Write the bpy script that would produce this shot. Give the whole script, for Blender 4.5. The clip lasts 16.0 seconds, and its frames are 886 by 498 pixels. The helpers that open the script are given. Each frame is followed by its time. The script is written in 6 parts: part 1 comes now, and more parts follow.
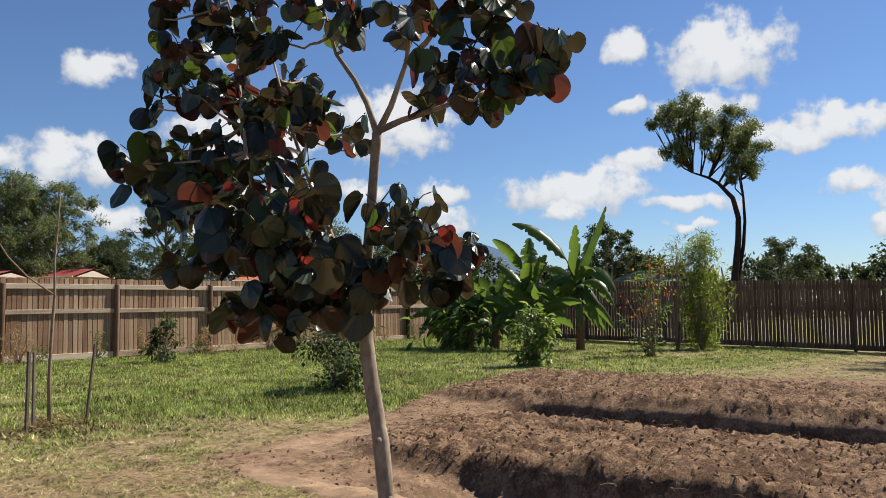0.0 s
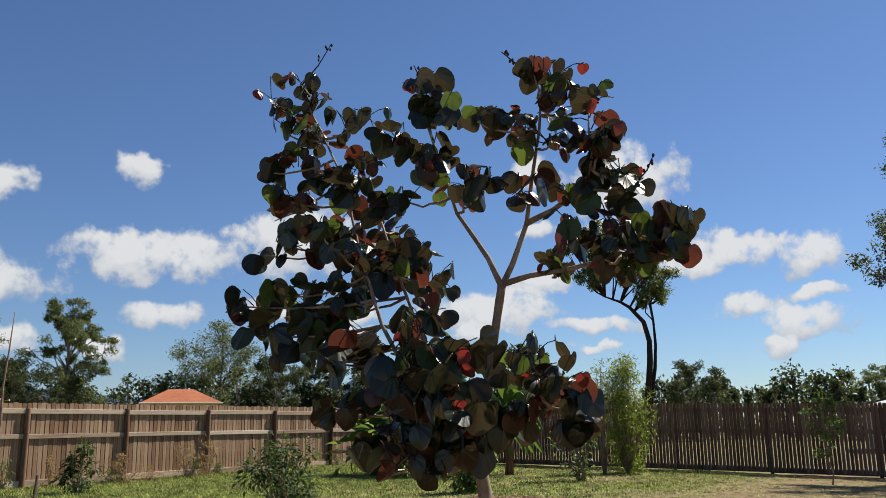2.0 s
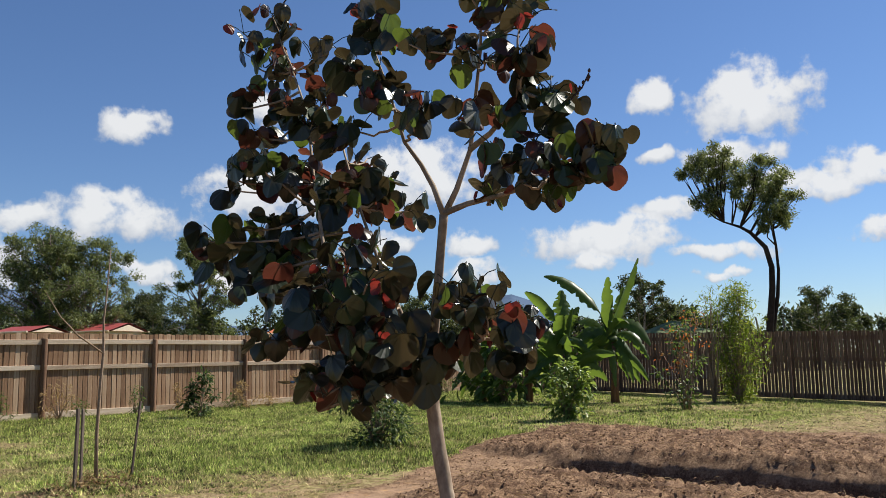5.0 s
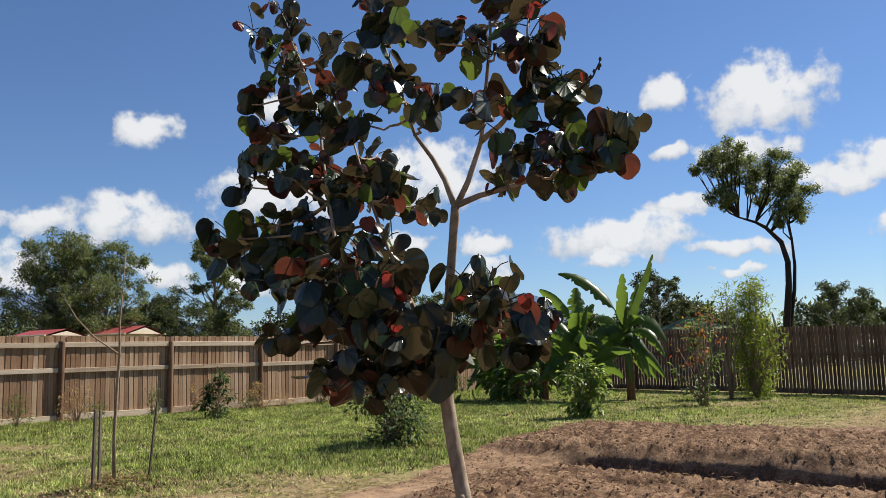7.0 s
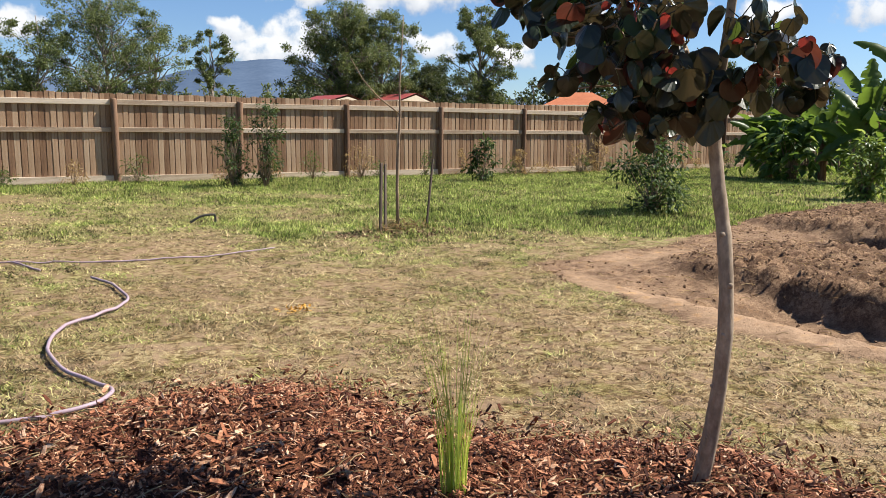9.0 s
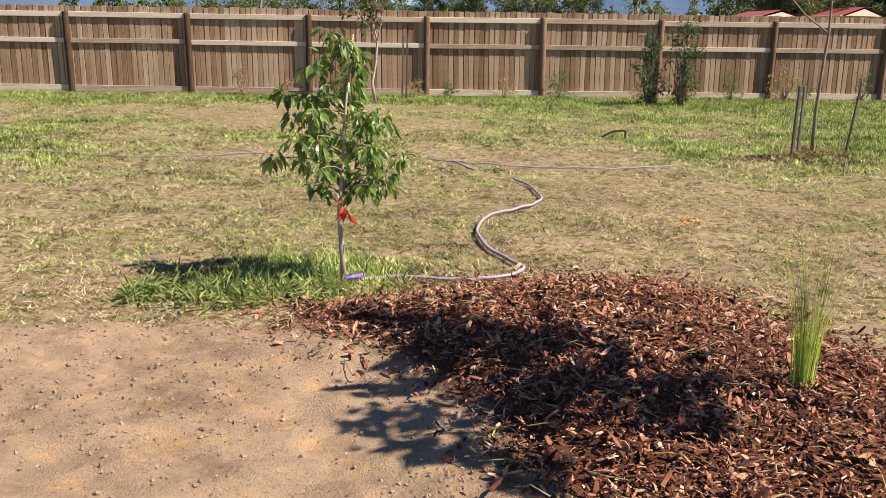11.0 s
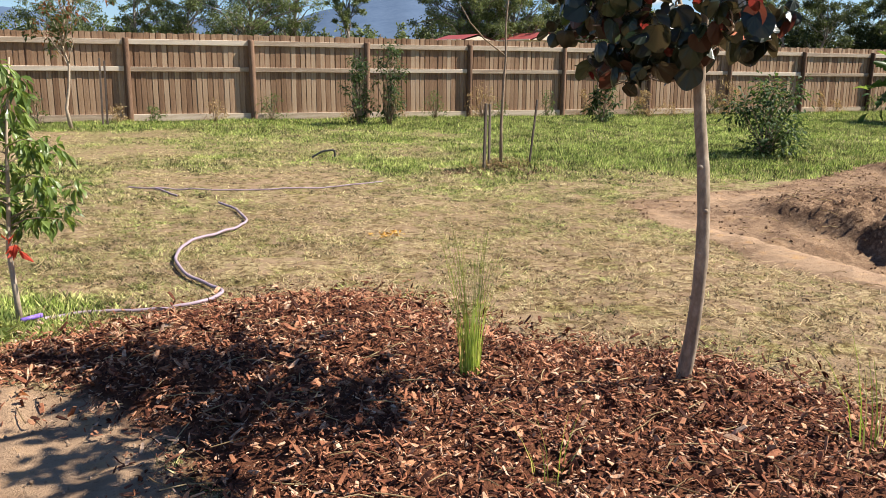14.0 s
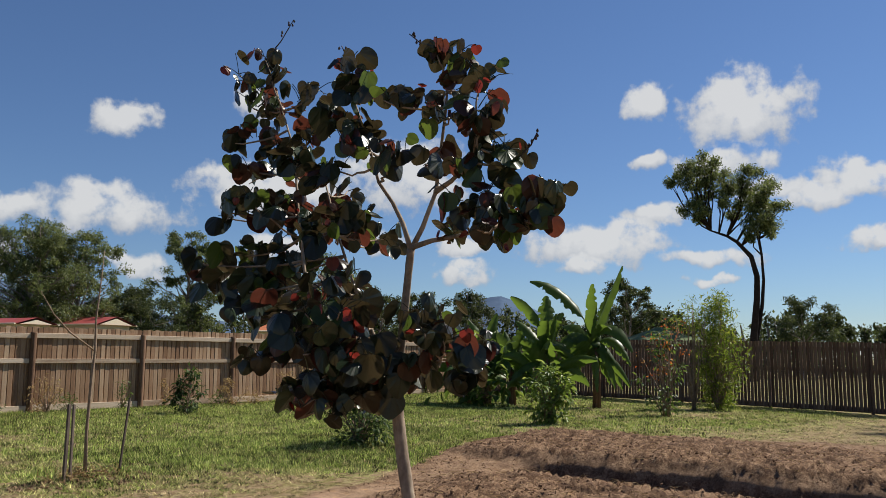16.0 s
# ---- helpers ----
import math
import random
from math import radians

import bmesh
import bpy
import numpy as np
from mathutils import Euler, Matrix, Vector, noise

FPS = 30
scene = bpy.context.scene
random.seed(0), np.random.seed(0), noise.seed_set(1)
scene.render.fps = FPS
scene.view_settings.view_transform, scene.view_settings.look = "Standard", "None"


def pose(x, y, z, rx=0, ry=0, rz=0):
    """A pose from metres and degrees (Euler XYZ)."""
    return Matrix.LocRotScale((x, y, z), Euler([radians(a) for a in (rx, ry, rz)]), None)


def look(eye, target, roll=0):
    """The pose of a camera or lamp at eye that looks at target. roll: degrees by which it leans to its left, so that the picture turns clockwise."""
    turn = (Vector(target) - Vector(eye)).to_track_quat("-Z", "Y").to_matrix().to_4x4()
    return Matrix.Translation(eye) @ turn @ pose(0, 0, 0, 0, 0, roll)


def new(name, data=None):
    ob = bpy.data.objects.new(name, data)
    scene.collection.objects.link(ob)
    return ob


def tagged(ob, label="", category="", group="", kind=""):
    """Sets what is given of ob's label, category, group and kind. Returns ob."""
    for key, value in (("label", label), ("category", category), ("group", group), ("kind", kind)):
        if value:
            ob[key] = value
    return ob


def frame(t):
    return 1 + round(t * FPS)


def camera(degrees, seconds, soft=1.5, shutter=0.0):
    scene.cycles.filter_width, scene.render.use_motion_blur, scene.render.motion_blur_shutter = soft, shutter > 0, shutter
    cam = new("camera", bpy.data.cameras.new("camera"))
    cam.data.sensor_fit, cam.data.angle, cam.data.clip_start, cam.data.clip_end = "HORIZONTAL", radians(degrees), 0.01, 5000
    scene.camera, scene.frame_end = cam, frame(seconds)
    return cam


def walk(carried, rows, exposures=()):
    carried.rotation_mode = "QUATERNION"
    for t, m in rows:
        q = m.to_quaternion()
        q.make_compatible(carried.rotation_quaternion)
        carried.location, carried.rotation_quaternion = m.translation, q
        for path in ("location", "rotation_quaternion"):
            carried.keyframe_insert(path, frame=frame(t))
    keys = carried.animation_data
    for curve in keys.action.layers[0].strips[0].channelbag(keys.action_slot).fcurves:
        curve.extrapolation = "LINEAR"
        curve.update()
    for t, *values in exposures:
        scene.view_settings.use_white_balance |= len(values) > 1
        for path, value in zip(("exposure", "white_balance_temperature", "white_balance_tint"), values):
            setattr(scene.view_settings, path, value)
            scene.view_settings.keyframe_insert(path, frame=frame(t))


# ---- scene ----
cam = camera(56.4, 16.0, soft=0.5)
PATH = [
    (0, (-8.081, -18.963, 1.191), (-6.525, -17.714, 1.326), -0.7),
    (0.5, (-8.264, -18.866, 1.24), (-6.647, -17.715, 1.481), -0.1),
    (1, (-8.386, -18.804, 1.245), (-6.775, -17.687, 1.64), 0.6),
    (1.5, (-8.347, -18.638, 1.265), (-6.745, -17.541, 1.74), -0.6),
    (2, (-8.571, -18.656, 1.24), (-6.919, -17.609, 1.659), -0.9),
    (2.5, (-8.707, -18.686, 1.238), (-7.024, -17.664, 1.588), -0.8),
    (3, (-8.537, -18.791, 1.207), (-6.909, -17.664, 1.488), -0.8),
    (3.5, (-8.334, -18.952, 1.243), (-6.808, -17.68, 1.47), -0.6),
    (4, (-8.238, -18.967, 1.247), (-6.733, -17.677, 1.51), -1.1),
    (6.5, (-8.288, -19.036, 1.223), (-6.794, -17.729, 1.47), -1.0),
    (7, (-8.243, -18.988, 1.223), (-6.761, -17.669, 1.481), -1.6),
    (7.5, (-8.257, -19.007, 1.226), (-6.797, -17.656, 1.436), -2.8),
    (8, (-8.277, -19.035, 1.21), (-6.885, -17.601, 1.304), -3.2),
    (8.5, (-8.271, -19.031, 1.173), (-6.994, -17.495, 1.072), -1.3),
    (9, (-8.4, -19.119, 1.138), (-7.397, -17.411, 0.858), 0.4),
    (9.5, (-8.521, -19.305, 1.139), (-7.948, -17.444, 0.685), 0.5),
    (9.7, (-8.551, -19.34, 1.146), (-8.146, -17.444, 0.653), 0.8),
    (11.8, (-8.419, -19.698, 1.156), (-8.356, -17.752, 0.695), 0.8),
    (12, (-8.404, -19.672, 1.155), (-8.201, -17.734, 0.702), 0.6),
    (12.5, (-8.384, -19.629, 1.161), (-7.929, -17.731, 0.726), 0.4),
    (13, (-8.368, -19.667, 1.166), (-7.785, -17.802, 0.74), 0.4),
    (13.5, (-8.301, -19.696, 1.141), (-7.657, -17.853, 0.708), 0.4),
    (14, (-8.32, -19.727, 1.16), (-7.612, -17.905, 0.738), 0.5),
    (14.5, (-8.304, -19.722, 1.186), (-7.395, -17.956, 0.953), 0.7),
    (15, (-8.353, -19.601, 1.205), (-7.088, -18.052, 1.233), 0.3),
    (15.5, (-8.357, -19.361, 1.277), (-6.901, -17.996, 1.409), 0.2),
    (16, (-8.444, -19.248, 1.287), (-6.926, -17.972, 1.546), 0.3),
]
EXPOSURES = [(0, 0.85), (0.5, 0.74), (1.5, 0.75), (2.5, 0.65), (4, 0.82), (7, 0.88), (8, 0.95), (9, 1.15), (9.5, 1.3), (12, 1.12), (12.5, 1.26), (14, 1.27), (14.5, 1.16), (15, 0.85), (15.5, 0.8), (16, 0.55)]
walk(cam, [(t, look(eye, target, roll)) for t, eye, target, roll in PATH], EXPOSURES)

# ---- world, sun ----
SUN_DIR = Vector((0.953, -0.303, 0.0)).normalized()      # horizontal way towards the sun
SUN_EL = radians(47)
world = bpy.data.worlds.new("sky")
scene.world = world
world.use_nodes = True
wt = world.node_tree
wt.nodes.clear()


def wnode(kind, **props):
    n = wt.nodes.new(kind)
    for k, v in props.items():
        if k == "operation":
            n.operation = v
    return n


def wmath(op, a, b=None, c=None):
    n = wnode("ShaderNodeMath", operation=op)
    for i, v in enumerate((a, b, c)):
        if v is None:
            continue
        if isinstance(v, (int, float)):
            n.inputs[i].default_value = v
        else:
            wt.links.new(v, n.inputs[i])
    return n.outputs[0]


# clouds: azimuth from +y towards +x, height, half width, half height, in degrees
CLOUDS_HIGH = [(28.0, 15.3, 2.2, 1.2), (64.2, 17.0, 1.5, 1.3), (70.6, 16.2, 4.0, 2.5), (47.6, 12.3, 4.6, 2.5), (63.9, 13.0, 1.8, .6), (68.9, 12.7, 2.7, 1.1), (71.9, 11.0, 2.4, .8), (74.8, 10.2, 2.3, 1.0), (76.2, 11.4, 1.7, 1.5), (36.9, 16.9, 1.5, 1.1), (38.3, 11.4, 5.4, 1.8), (14.0, 11.8, 3.2, 2.1), (105, 14, 5, 2.5), (-25, 13, 5, 2.4)]
CLOUDS_MID = [(27.6, 9.5, 4.7, 1.8), (51.4, 7.8, 1.8, .9), (60.6, 7.8, 5.1, 1.6), (64.1, 9.6, 1.8, .9), (68.0, 6.6, 3.0, .7), (59.8, 6.2, 2.2, .7), (81.8, 10.5, 2.4, 1.4), (78.2, 11.0, 2.1, 1.3), (78.0, 7.4, 2.5, .7), (82.3, 8.1, 1.8, .5), (21.5, 8.9, 2.8, .8), (46.0, 8.0, 1.6, .9), (38.6, 7.5, 2.4, .9)]
CLOUDS_LOW = [(51.7, 5.8, 2.2, 1.1), (68.2, 5.0, 1.3, .4), (20.5, 6.5, 2.0, 1.5), (29.2, 5.8, 2.2, .9), (81.6, 6.1, 3.0, 1.2), (79.1, 4.6, 1.3, .8), (35.5, 5.2, 1.8, 1.0), (16.6, 6.6, 2.0, .9), (18.8, 5.4, 3.1, 1.0), (3, 6.5, 3, .9), (-8, 7.5, 4, 1.2)]
coord = wnode("ShaderNodeTexCoord")
ray = coord.outputs["Generated"]
soft_noise = wnode("ShaderNodeTexNoise")
soft_noise.inputs["Scale"].default_value = 36.0
soft_noise.inputs["Detail"].default_value = 9.0
soft_noise.inputs["Roughness"].default_value = 0.58
wt.links.new(ray, soft_noise.inputs["Vector"])
big_noise = wnode("ShaderNodeTexNoise")
big_noise.inputs["Scale"].default_value = 24.0
big_noise.inputs["Detail"].default_value = 3.0
wt.links.new(ray, big_noise.inputs["Vector"])
split = wnode("ShaderNodeSeparateXYZ")
wt.links.new(ray, split.inputs[0])
split_noise = wnode("ShaderNodeSeparateColor")
wt.links.new(big_noise.outputs["Color"], split_noise.inputs[0])
az = wmath("ADD", wmath("DEGREES", wmath("ARCTAN2", split.outputs[0], split.outputs[1])), wmath("MULTIPLY", wmath("SUBTRACT", split_noise.outputs[0], 0.5), 4.5))
el = wmath("ADD", wmath("DEGREES", wmath("ARCSINE", split.outputs[2])), wmath("MULTIPLY", wmath("SUBTRACT", split_noise.outputs[1], 0.5), 2.2))
mask = None
base_mask = None
for a, e, w, h in CLOUDS_HIGH + CLOUDS_MID + CLOUDS_LOW:
    dx = wmath("MULTIPLY", wmath("SUBTRACT", az, a), 1.0 / (w * 1.08))
    dy = wmath("MULTIPLY", wmath("SUBTRACT", el, e), 1.0 / (h * 1.05))
    one = wmath("SUBTRACT", 1.0, wmath("MULTIPLY_ADD", dy, dy, wmath("MULTIPLY", dx, dx)))
    low = wmath("MULTIPLY_ADD", dy, 0.5, one)
    mask = one if mask is None else wmath("MAXIMUM", mask, one)
    base_mask = low if base_mask is None else wmath("MAXIMUM", base_mask, low)
rough_mask = wmath("MULTIPLY_ADD", wmath("SUBTRACT", soft_noise.outputs["Fac"], 0.5), 2.9, wmath("MINIMUM", mask, 0.75))
cover = wnode("ShaderNodeMapRange")
cover.interpolation_type = "SMOOTHSTEP"
wt.links.new(rough_mask, cover.inputs["Value"])
cover.inputs["From Min"].default_value = -0.14
cover.inputs["From Max"].default_value = 0.72
cover.inputs["To Max"].default_value = 0.95
body = wnode("ShaderNodeMapRange")
wt.links.new(wmath("MULTIPLY_ADD", wmath("SUBTRACT", soft_noise.outputs["Fac"], 0.5), 2.0, base_mask), body.inputs["Value"])
body.inputs["From Min"].default_value = -0.3
body.inputs["From Max"].default_value = 0.9
sky = wnode("ShaderNodeTexSky")
sky.sky_type = "NISHITA"
sky.sun_disc = False
sky.sun_elevation = SUN_EL
sky.sun_rotation = math.atan2(SUN_DIR.x, SUN_DIR.y)
sky.air_density = 1.0
sky.dust_density = 0.1
sky.ozone_density = 2.5
deep = wnode("ShaderNodeMix")
deep.data_type = "RGBA"
deep.blend_type = "MULTIPLY"
deep.inputs["Factor"].default_value = 1.0
wt.links.new(sky.outputs[0], deep.inputs[6])
deep.inputs[7].default_value = (0.77, 0.92, 1.16, 1)
white = wnode("ShaderNodeMix")
white.data_type = "RGBA"
wt.links.new(body.outputs[0], white.inputs["Factor"])
white.inputs[6].default_value = (5.2, 5.7, 6.6, 1)
white.inputs[7].default_value = (9.3, 9.4, 9.5, 1)
blend = wnode("ShaderNodeMix")
blend.data_type = "RGBA"
wt.links.new(cover.outputs[0], blend.inputs["Factor"])
wt.links.new(deep.outputs[2], blend.inputs[6])
wt.links.new(white.outputs[2], blend.inputs[7])
bg = wnode("ShaderNodeBackground")
bg.inputs["Strength"].default_value = 0.050
wt.links.new(blend.outputs[2], bg.inputs["Color"])
out = wnode("ShaderNodeOutputWorld")
wt.links.new(bg.outputs[0], out.inputs[0])

sun_lamp = bpy.data.lights.new("sun", "SUN")
sun_lamp.energy = 5.0
sun_lamp.angle = radians(0.53)
sun_lamp.color = (1.0, 0.94, 0.84)
sun = new("sun", sun_lamp)
sun.matrix_world = look((0, 0, 0), -(SUN_DIR * math.cos(SUN_EL) + Vector((0, 0, math.sin(SUN_EL)))))


# ---- materials ----
def nodes_of(name, rough=0.7, spec=0.3, metal=0.0):
    m = bpy.data.materials.new(name)
    m.use_nodes = True
    nt = m.node_tree
    b = nt.nodes["Principled BSDF"]
    b.inputs["Roughness"].default_value = rough
    b.inputs["Specular IOR Level"].default_value = spec
    b.inputs["Metallic"].default_value = metal
    return m, nt, b


def noise_node(nt, scale, detail=4.0, rough=0.6, stretch=None, space="Object"):
    tc = nt.nodes.new("ShaderNodeTexCoord")
    n = nt.nodes.new("ShaderNodeTexNoise")
    n.inputs["Scale"].default_value = scale
    n.inputs["Detail"].default_value = detail
    n.inputs["Roughness"].default_value = rough
    if stretch:
        mp = nt.nodes.new("ShaderNodeMapping")
        mp.inputs["Scale"].default_value = stretch
        nt.links.new(tc.outputs[space], mp.inputs["Vector"])
        nt.links.new(mp.outputs[0], n.inputs["Vector"])
    else:
        nt.links.new(tc.outputs[space], n.inputs["Vector"])
    return n


def ramp(nt, fac, stops):
    r = nt.nodes.new("ShaderNodeValToRGB")
    els = r.color_ramp.elements
    while len(els) < len(stops):
        els.new(0.5)
    for e, (p, c) in zip(els, stops):
        e.position = p
        e.color = (c[0] * .92, c[1] * .92, c[2] * .92, 1)
    nt.links.new(fac, r.inputs["Fac"])
    return r.outputs["Color"]


def mix(nt, fac, a, b, blend_type="MIX"):
    n = nt.nodes.new("ShaderNodeMix")
    n.data_type = "RGBA"
    n.blend_type = blend_type
    for sock, v in ((n.inputs["Factor"], fac), (n.inputs[6], a), (n.inputs[7], b)):
        if isinstance(v, (int, float)):
            sock.default_value = v
        elif isinstance(v, tuple):
            sock.default_value = (*v, 1)
        else:
            nt.links.new(v, sock)
    return n.outputs[2]


def bump(nt, b, height, strength, dist=0.01):
    n = nt.nodes.new("ShaderNodeBump")
    n.inputs["Strength"].default_value = strength
    n.inputs["Distance"].default_value = dist
    nt.links.new(height, n.inputs["Height"])
    nt.links.new(n.outputs[0], b.inputs["Normal"])


def remap(nt, value, a, b, lo=0.0, hi=1.0):
    n = nt.nodes.new("ShaderNodeMapRange")
    n.interpolation_type = "SMOOTHSTEP"
    nt.links.new(value, n.inputs["Value"])
    for k, v in zip(("From Min", "From Max", "To Min", "To Max"), (a, b, lo, hi)):
        n.inputs[k].default_value = v
    return n.outputs[0]


def attribute(nt, name):
    n = nt.nodes.new("ShaderNodeAttribute")
    n.attribute_name = name
    return n.outputs["Fac"]


def noise_mat(name, stops, scale, rough=0.8, spec=0.2, fine=None, bump_strength=0.3, bump_dist=0.01, stretch=None, vary=None, amount=0.34):
    """Two scales of noise; vary: 'object' or 'island' adds a step in brightness for each piece."""
    m, nt, b = nodes_of(name, rough, spec)
    n1 = noise_node(nt, scale, 4, 0.6, stretch)
    n2 = noise_node(nt, fine or scale * 9, 5, 0.65, stretch)
    f = nt.nodes.new("ShaderNodeMath")
    f.operation = "MULTIPLY_ADD"
    nt.links.new(n2.outputs["Fac"], f.inputs[0])
    f.inputs[1].default_value = 0.5
    s = nt.nodes.new("ShaderNodeMath")
    s.operation = "MULTIPLY"
    nt.links.new(n1.outputs["Fac"], s.inputs[0])
    s.inputs[1].default_value = 0.5
    nt.links.new(s.outputs[0], f.inputs[2])
    fac = f.outputs[0]
    if vary:
        if vary == "object":
            rnd = nt.nodes.new("ShaderNodeObjectInfo").outputs["Random"]
        else:
            rnd = nt.nodes.new("ShaderNodeNewGeometry").outputs["Random Per Island"]
        a = nt.nodes.new("ShaderNodeMath")
        a.operation = "MULTIPLY_ADD"
        nt.links.new(rnd, a.inputs[0])
        a.inputs[1].default_value = amount
        d = nt.nodes.new("ShaderNodeMath")
        d.operation = "SUBTRACT"
        nt.links.new(fac, d.inputs[0])
        d.inputs[1].default_value = amount / 2
        nt.links.new(d.outputs[0], a.inputs[2])
        fac = a.outputs[0]
    nt.links.new(ramp(nt, fac, stops), b.inputs["Base Color"])
    bump(nt, b, n2.outputs["Fac"], bump_strength, bump_dist)
    return m


def leaf_mat(name, stops, through_col, amount=0.35, rough=0.45, spec=0.4, vary="island", veins=False):
    """Leaf: colour by a step for each leaf, light passes through in its own colour."""
    m, nt, b = nodes_of(name, rough, spec)
    if vary == "object":
        rnd = nt.nodes.new("ShaderNodeObjectInfo").outputs["Random"]
    else:
        rnd = nt.nodes.new("ShaderNodeNewGeometry").outputs["Random Per Island"]
    col = ramp(nt, rnd, stops)
    n = noise_node(nt, 25, 3)
    col = mix(nt, remap(nt, n.outputs["Fac"], 0.35, 0.7, 0.0, 0.5), col, (0.5, 0.5, 0.42), "MULTIPLY")
    nt.links.new(col, b.inputs["Base Color"])
    if vary == "object" or veins:
        bump(nt, b, attribute(nt, "vein"), 0.14, 0.03)
    t = nt.nodes.new("ShaderNodeBsdfTranslucent")
    if through_col is None:
        nt.links.new(mix(nt, 1.0, col, (2.2, 2.0, 1.4), "MULTIPLY"), t.inputs["Color"])
    else:
        t.inputs["Color"].default_value = (*through_col, 1)
    mx = nt.nodes.new("ShaderNodeMixShader")
    mx.inputs[0].default_value = amount
    nt.links.new(b.outputs[0], mx.inputs[1])
    nt.links.new(t.outputs[0], mx.inputs[2])
    nt.links.new(mx.outputs[0], nt.nodes["Material Output"].inputs["Surface"])
    return m


def ground_mat():
    m, nt, b = nodes_of("yard_ground", 0.95, 0.1)
    big = noise_node(nt, 0.9, 5, 0.6)
    mid = noise_node(nt, 7, 5, 0.65)
    fine = noise_node(nt, 38, 5, 0.7)
    tiny = noise_node(nt, 120, 4, 0.7)
    green = attribute(nt, "green")
    soil = attribute(nt, "soil")
    clay = attribute(nt, "clay")
    mulch = attribute(nt, "mulch")
    gsum = nt.nodes.new("ShaderNodeMath")
    gsum.operation = "MULTIPLY_ADD"
    nt.links.new(tiny.outputs["Fac"], gsum.inputs[0])
    gsum.inputs[1].default_value = 0.5
    ghalf = nt.nodes.new("ShaderNodeMath")
    ghalf.operation = "MULTIPLY"
    nt.links.new(fine.outputs["Fac"], ghalf.inputs[0])
    ghalf.inputs[1].default_value = 0.5
    nt.links.new(ghalf.outputs[0], gsum.inputs[2])
    grain = gsum.outputs[0]
    dry = ramp(nt, grain, [(0.36, (0.12, 0.072, 0.038)), (0.47, (0.31, 0.22, 0.115)), (0.62, (0.54, 0.44, 0.26))])
    lush = ramp(nt, grain, [(0.36, (0.07, 0.10, 0.02)), (0.48, (0.22, 0.25, 0.07)), (0.62, (0.45, 0.43, 0.18))])
    earth = ramp(nt, mid.outputs["Fac"], [(0.3, (0.16, 0.100, 0.062)), (0.7, (0.33, 0.225, 0.142))])
    lawn = mix(nt, green, dry, lush)
    clump = noise_node(nt, 17, 4, 0.7)
    lawn = mix(nt, remap(nt, clump.outputs["Fac"], 0.55, 0.43, 0.0, 0.95), lawn, (0.38, 0.32, 0.27), "MULTIPLY")
    olive = noise_node(nt, 2.6, 5, 0.7)
    lawn = mix(nt, remap(nt, olive.outputs["Fac"], 0.48, 0.60, 0.0, 0.75), lawn, (0.62, 0.70, 0.42), "MULTIPLY")
    bare = remap(nt, mid.outputs["Fac"], 0.46, 0.60, 0.0, 0.85)
    lawn = mix(nt, bare, lawn, earth)
    dark_soil = ramp(nt, grain, [(0.36, (0.065, 0.035, 0.021)), (0.48, (0.19, 0.115, 0.069)), (0.62, (0.39, 0.26, 0.16))])
    patch = noise_node(nt, 5.5, 6, 0.7)
    dark_soil = mix(nt, remap(nt, patch.outputs["Fac"], 0.56, 0.45, 0.0, 0.9), dark_soil, (0.44, 0.40, 0.39), "MULTIPLY")
    pale = ramp(nt, mid.outputs["Fac"], [(0.3, (0.28, 0.185, 0.118)), (0.55, (0.39, 0.262, 0.166)), (0.72, (0.52, 0.315, 0.15))])
    speck = remap(nt, grain, 0.46, 0.38, 0.0, 0.75)
    pale = mix(nt, speck, pale, (0.52, 0.46, 0.42), "MULTIPLY")
    pale = mix(nt, remap(nt, patch.outputs["Fac"], 0.50, 0.40, 0.0, 0.4), pale, (0.66, 0.60, 0.56), "MULTIPLY")
    litter = ramp(nt, fine.outputs["Fac"], [(0.3, (0.048, 0.019, 0.012)), (0.55, (0.14, 0.055, 0.029)), (0.75, (0.23, 0.10, 0.054))])
    col = mix(nt, soil, lawn, dark_soil)
    col = mix(nt, clay, col, pale)
    col = mix(nt, mulch, col, litter)
    col = mix(nt, remap(nt, big.outputs["Fac"], 0.3, 0.7, 0.0, 0.35), col, (0.72, 0.70, 0.66), "MULTIPLY")
    nt.links.new(col, b.inputs["Base Color"])
    add = nt.nodes.new("ShaderNodeMath")
    add.operation = "ADD"
    nt.links.new(fine.outputs["Fac"], add.inputs[0])
    nt.links.new(tiny.outputs["Fac"], add.inputs[1])
    bump(nt, b, add.outputs[0], 0.6, 0.02)
    return m


M_GROUND = ground_mat()
M_PALING = noise_mat("weathered_paling", [(0.2, (0.101, 0.0503, 0.0293)), (0.42, (0.265, 0.157, 0.0933)), (0.6, (0.394, 0.261, 0.165)), (0.8, (0.531, 0.402, 0.284))], 3, 0.85, 0.15, 22, 0.2, 0.002, (9, 9, 0.5), "object", 0.34)
M_PALING_JOINED = noise_mat("weathered_paling_row", [(0.2, (0.101, 0.0503, 0.0293)), (0.42, (0.265, 0.157, 0.0933)), (0.6, (0.394, 0.261, 0.165)), (0.8, (0.531, 0.402, 0.284))], 3, 0.85, 0.15, 22, 0.2, 0.002, (9, 9, 0.5), "island", 0.34)
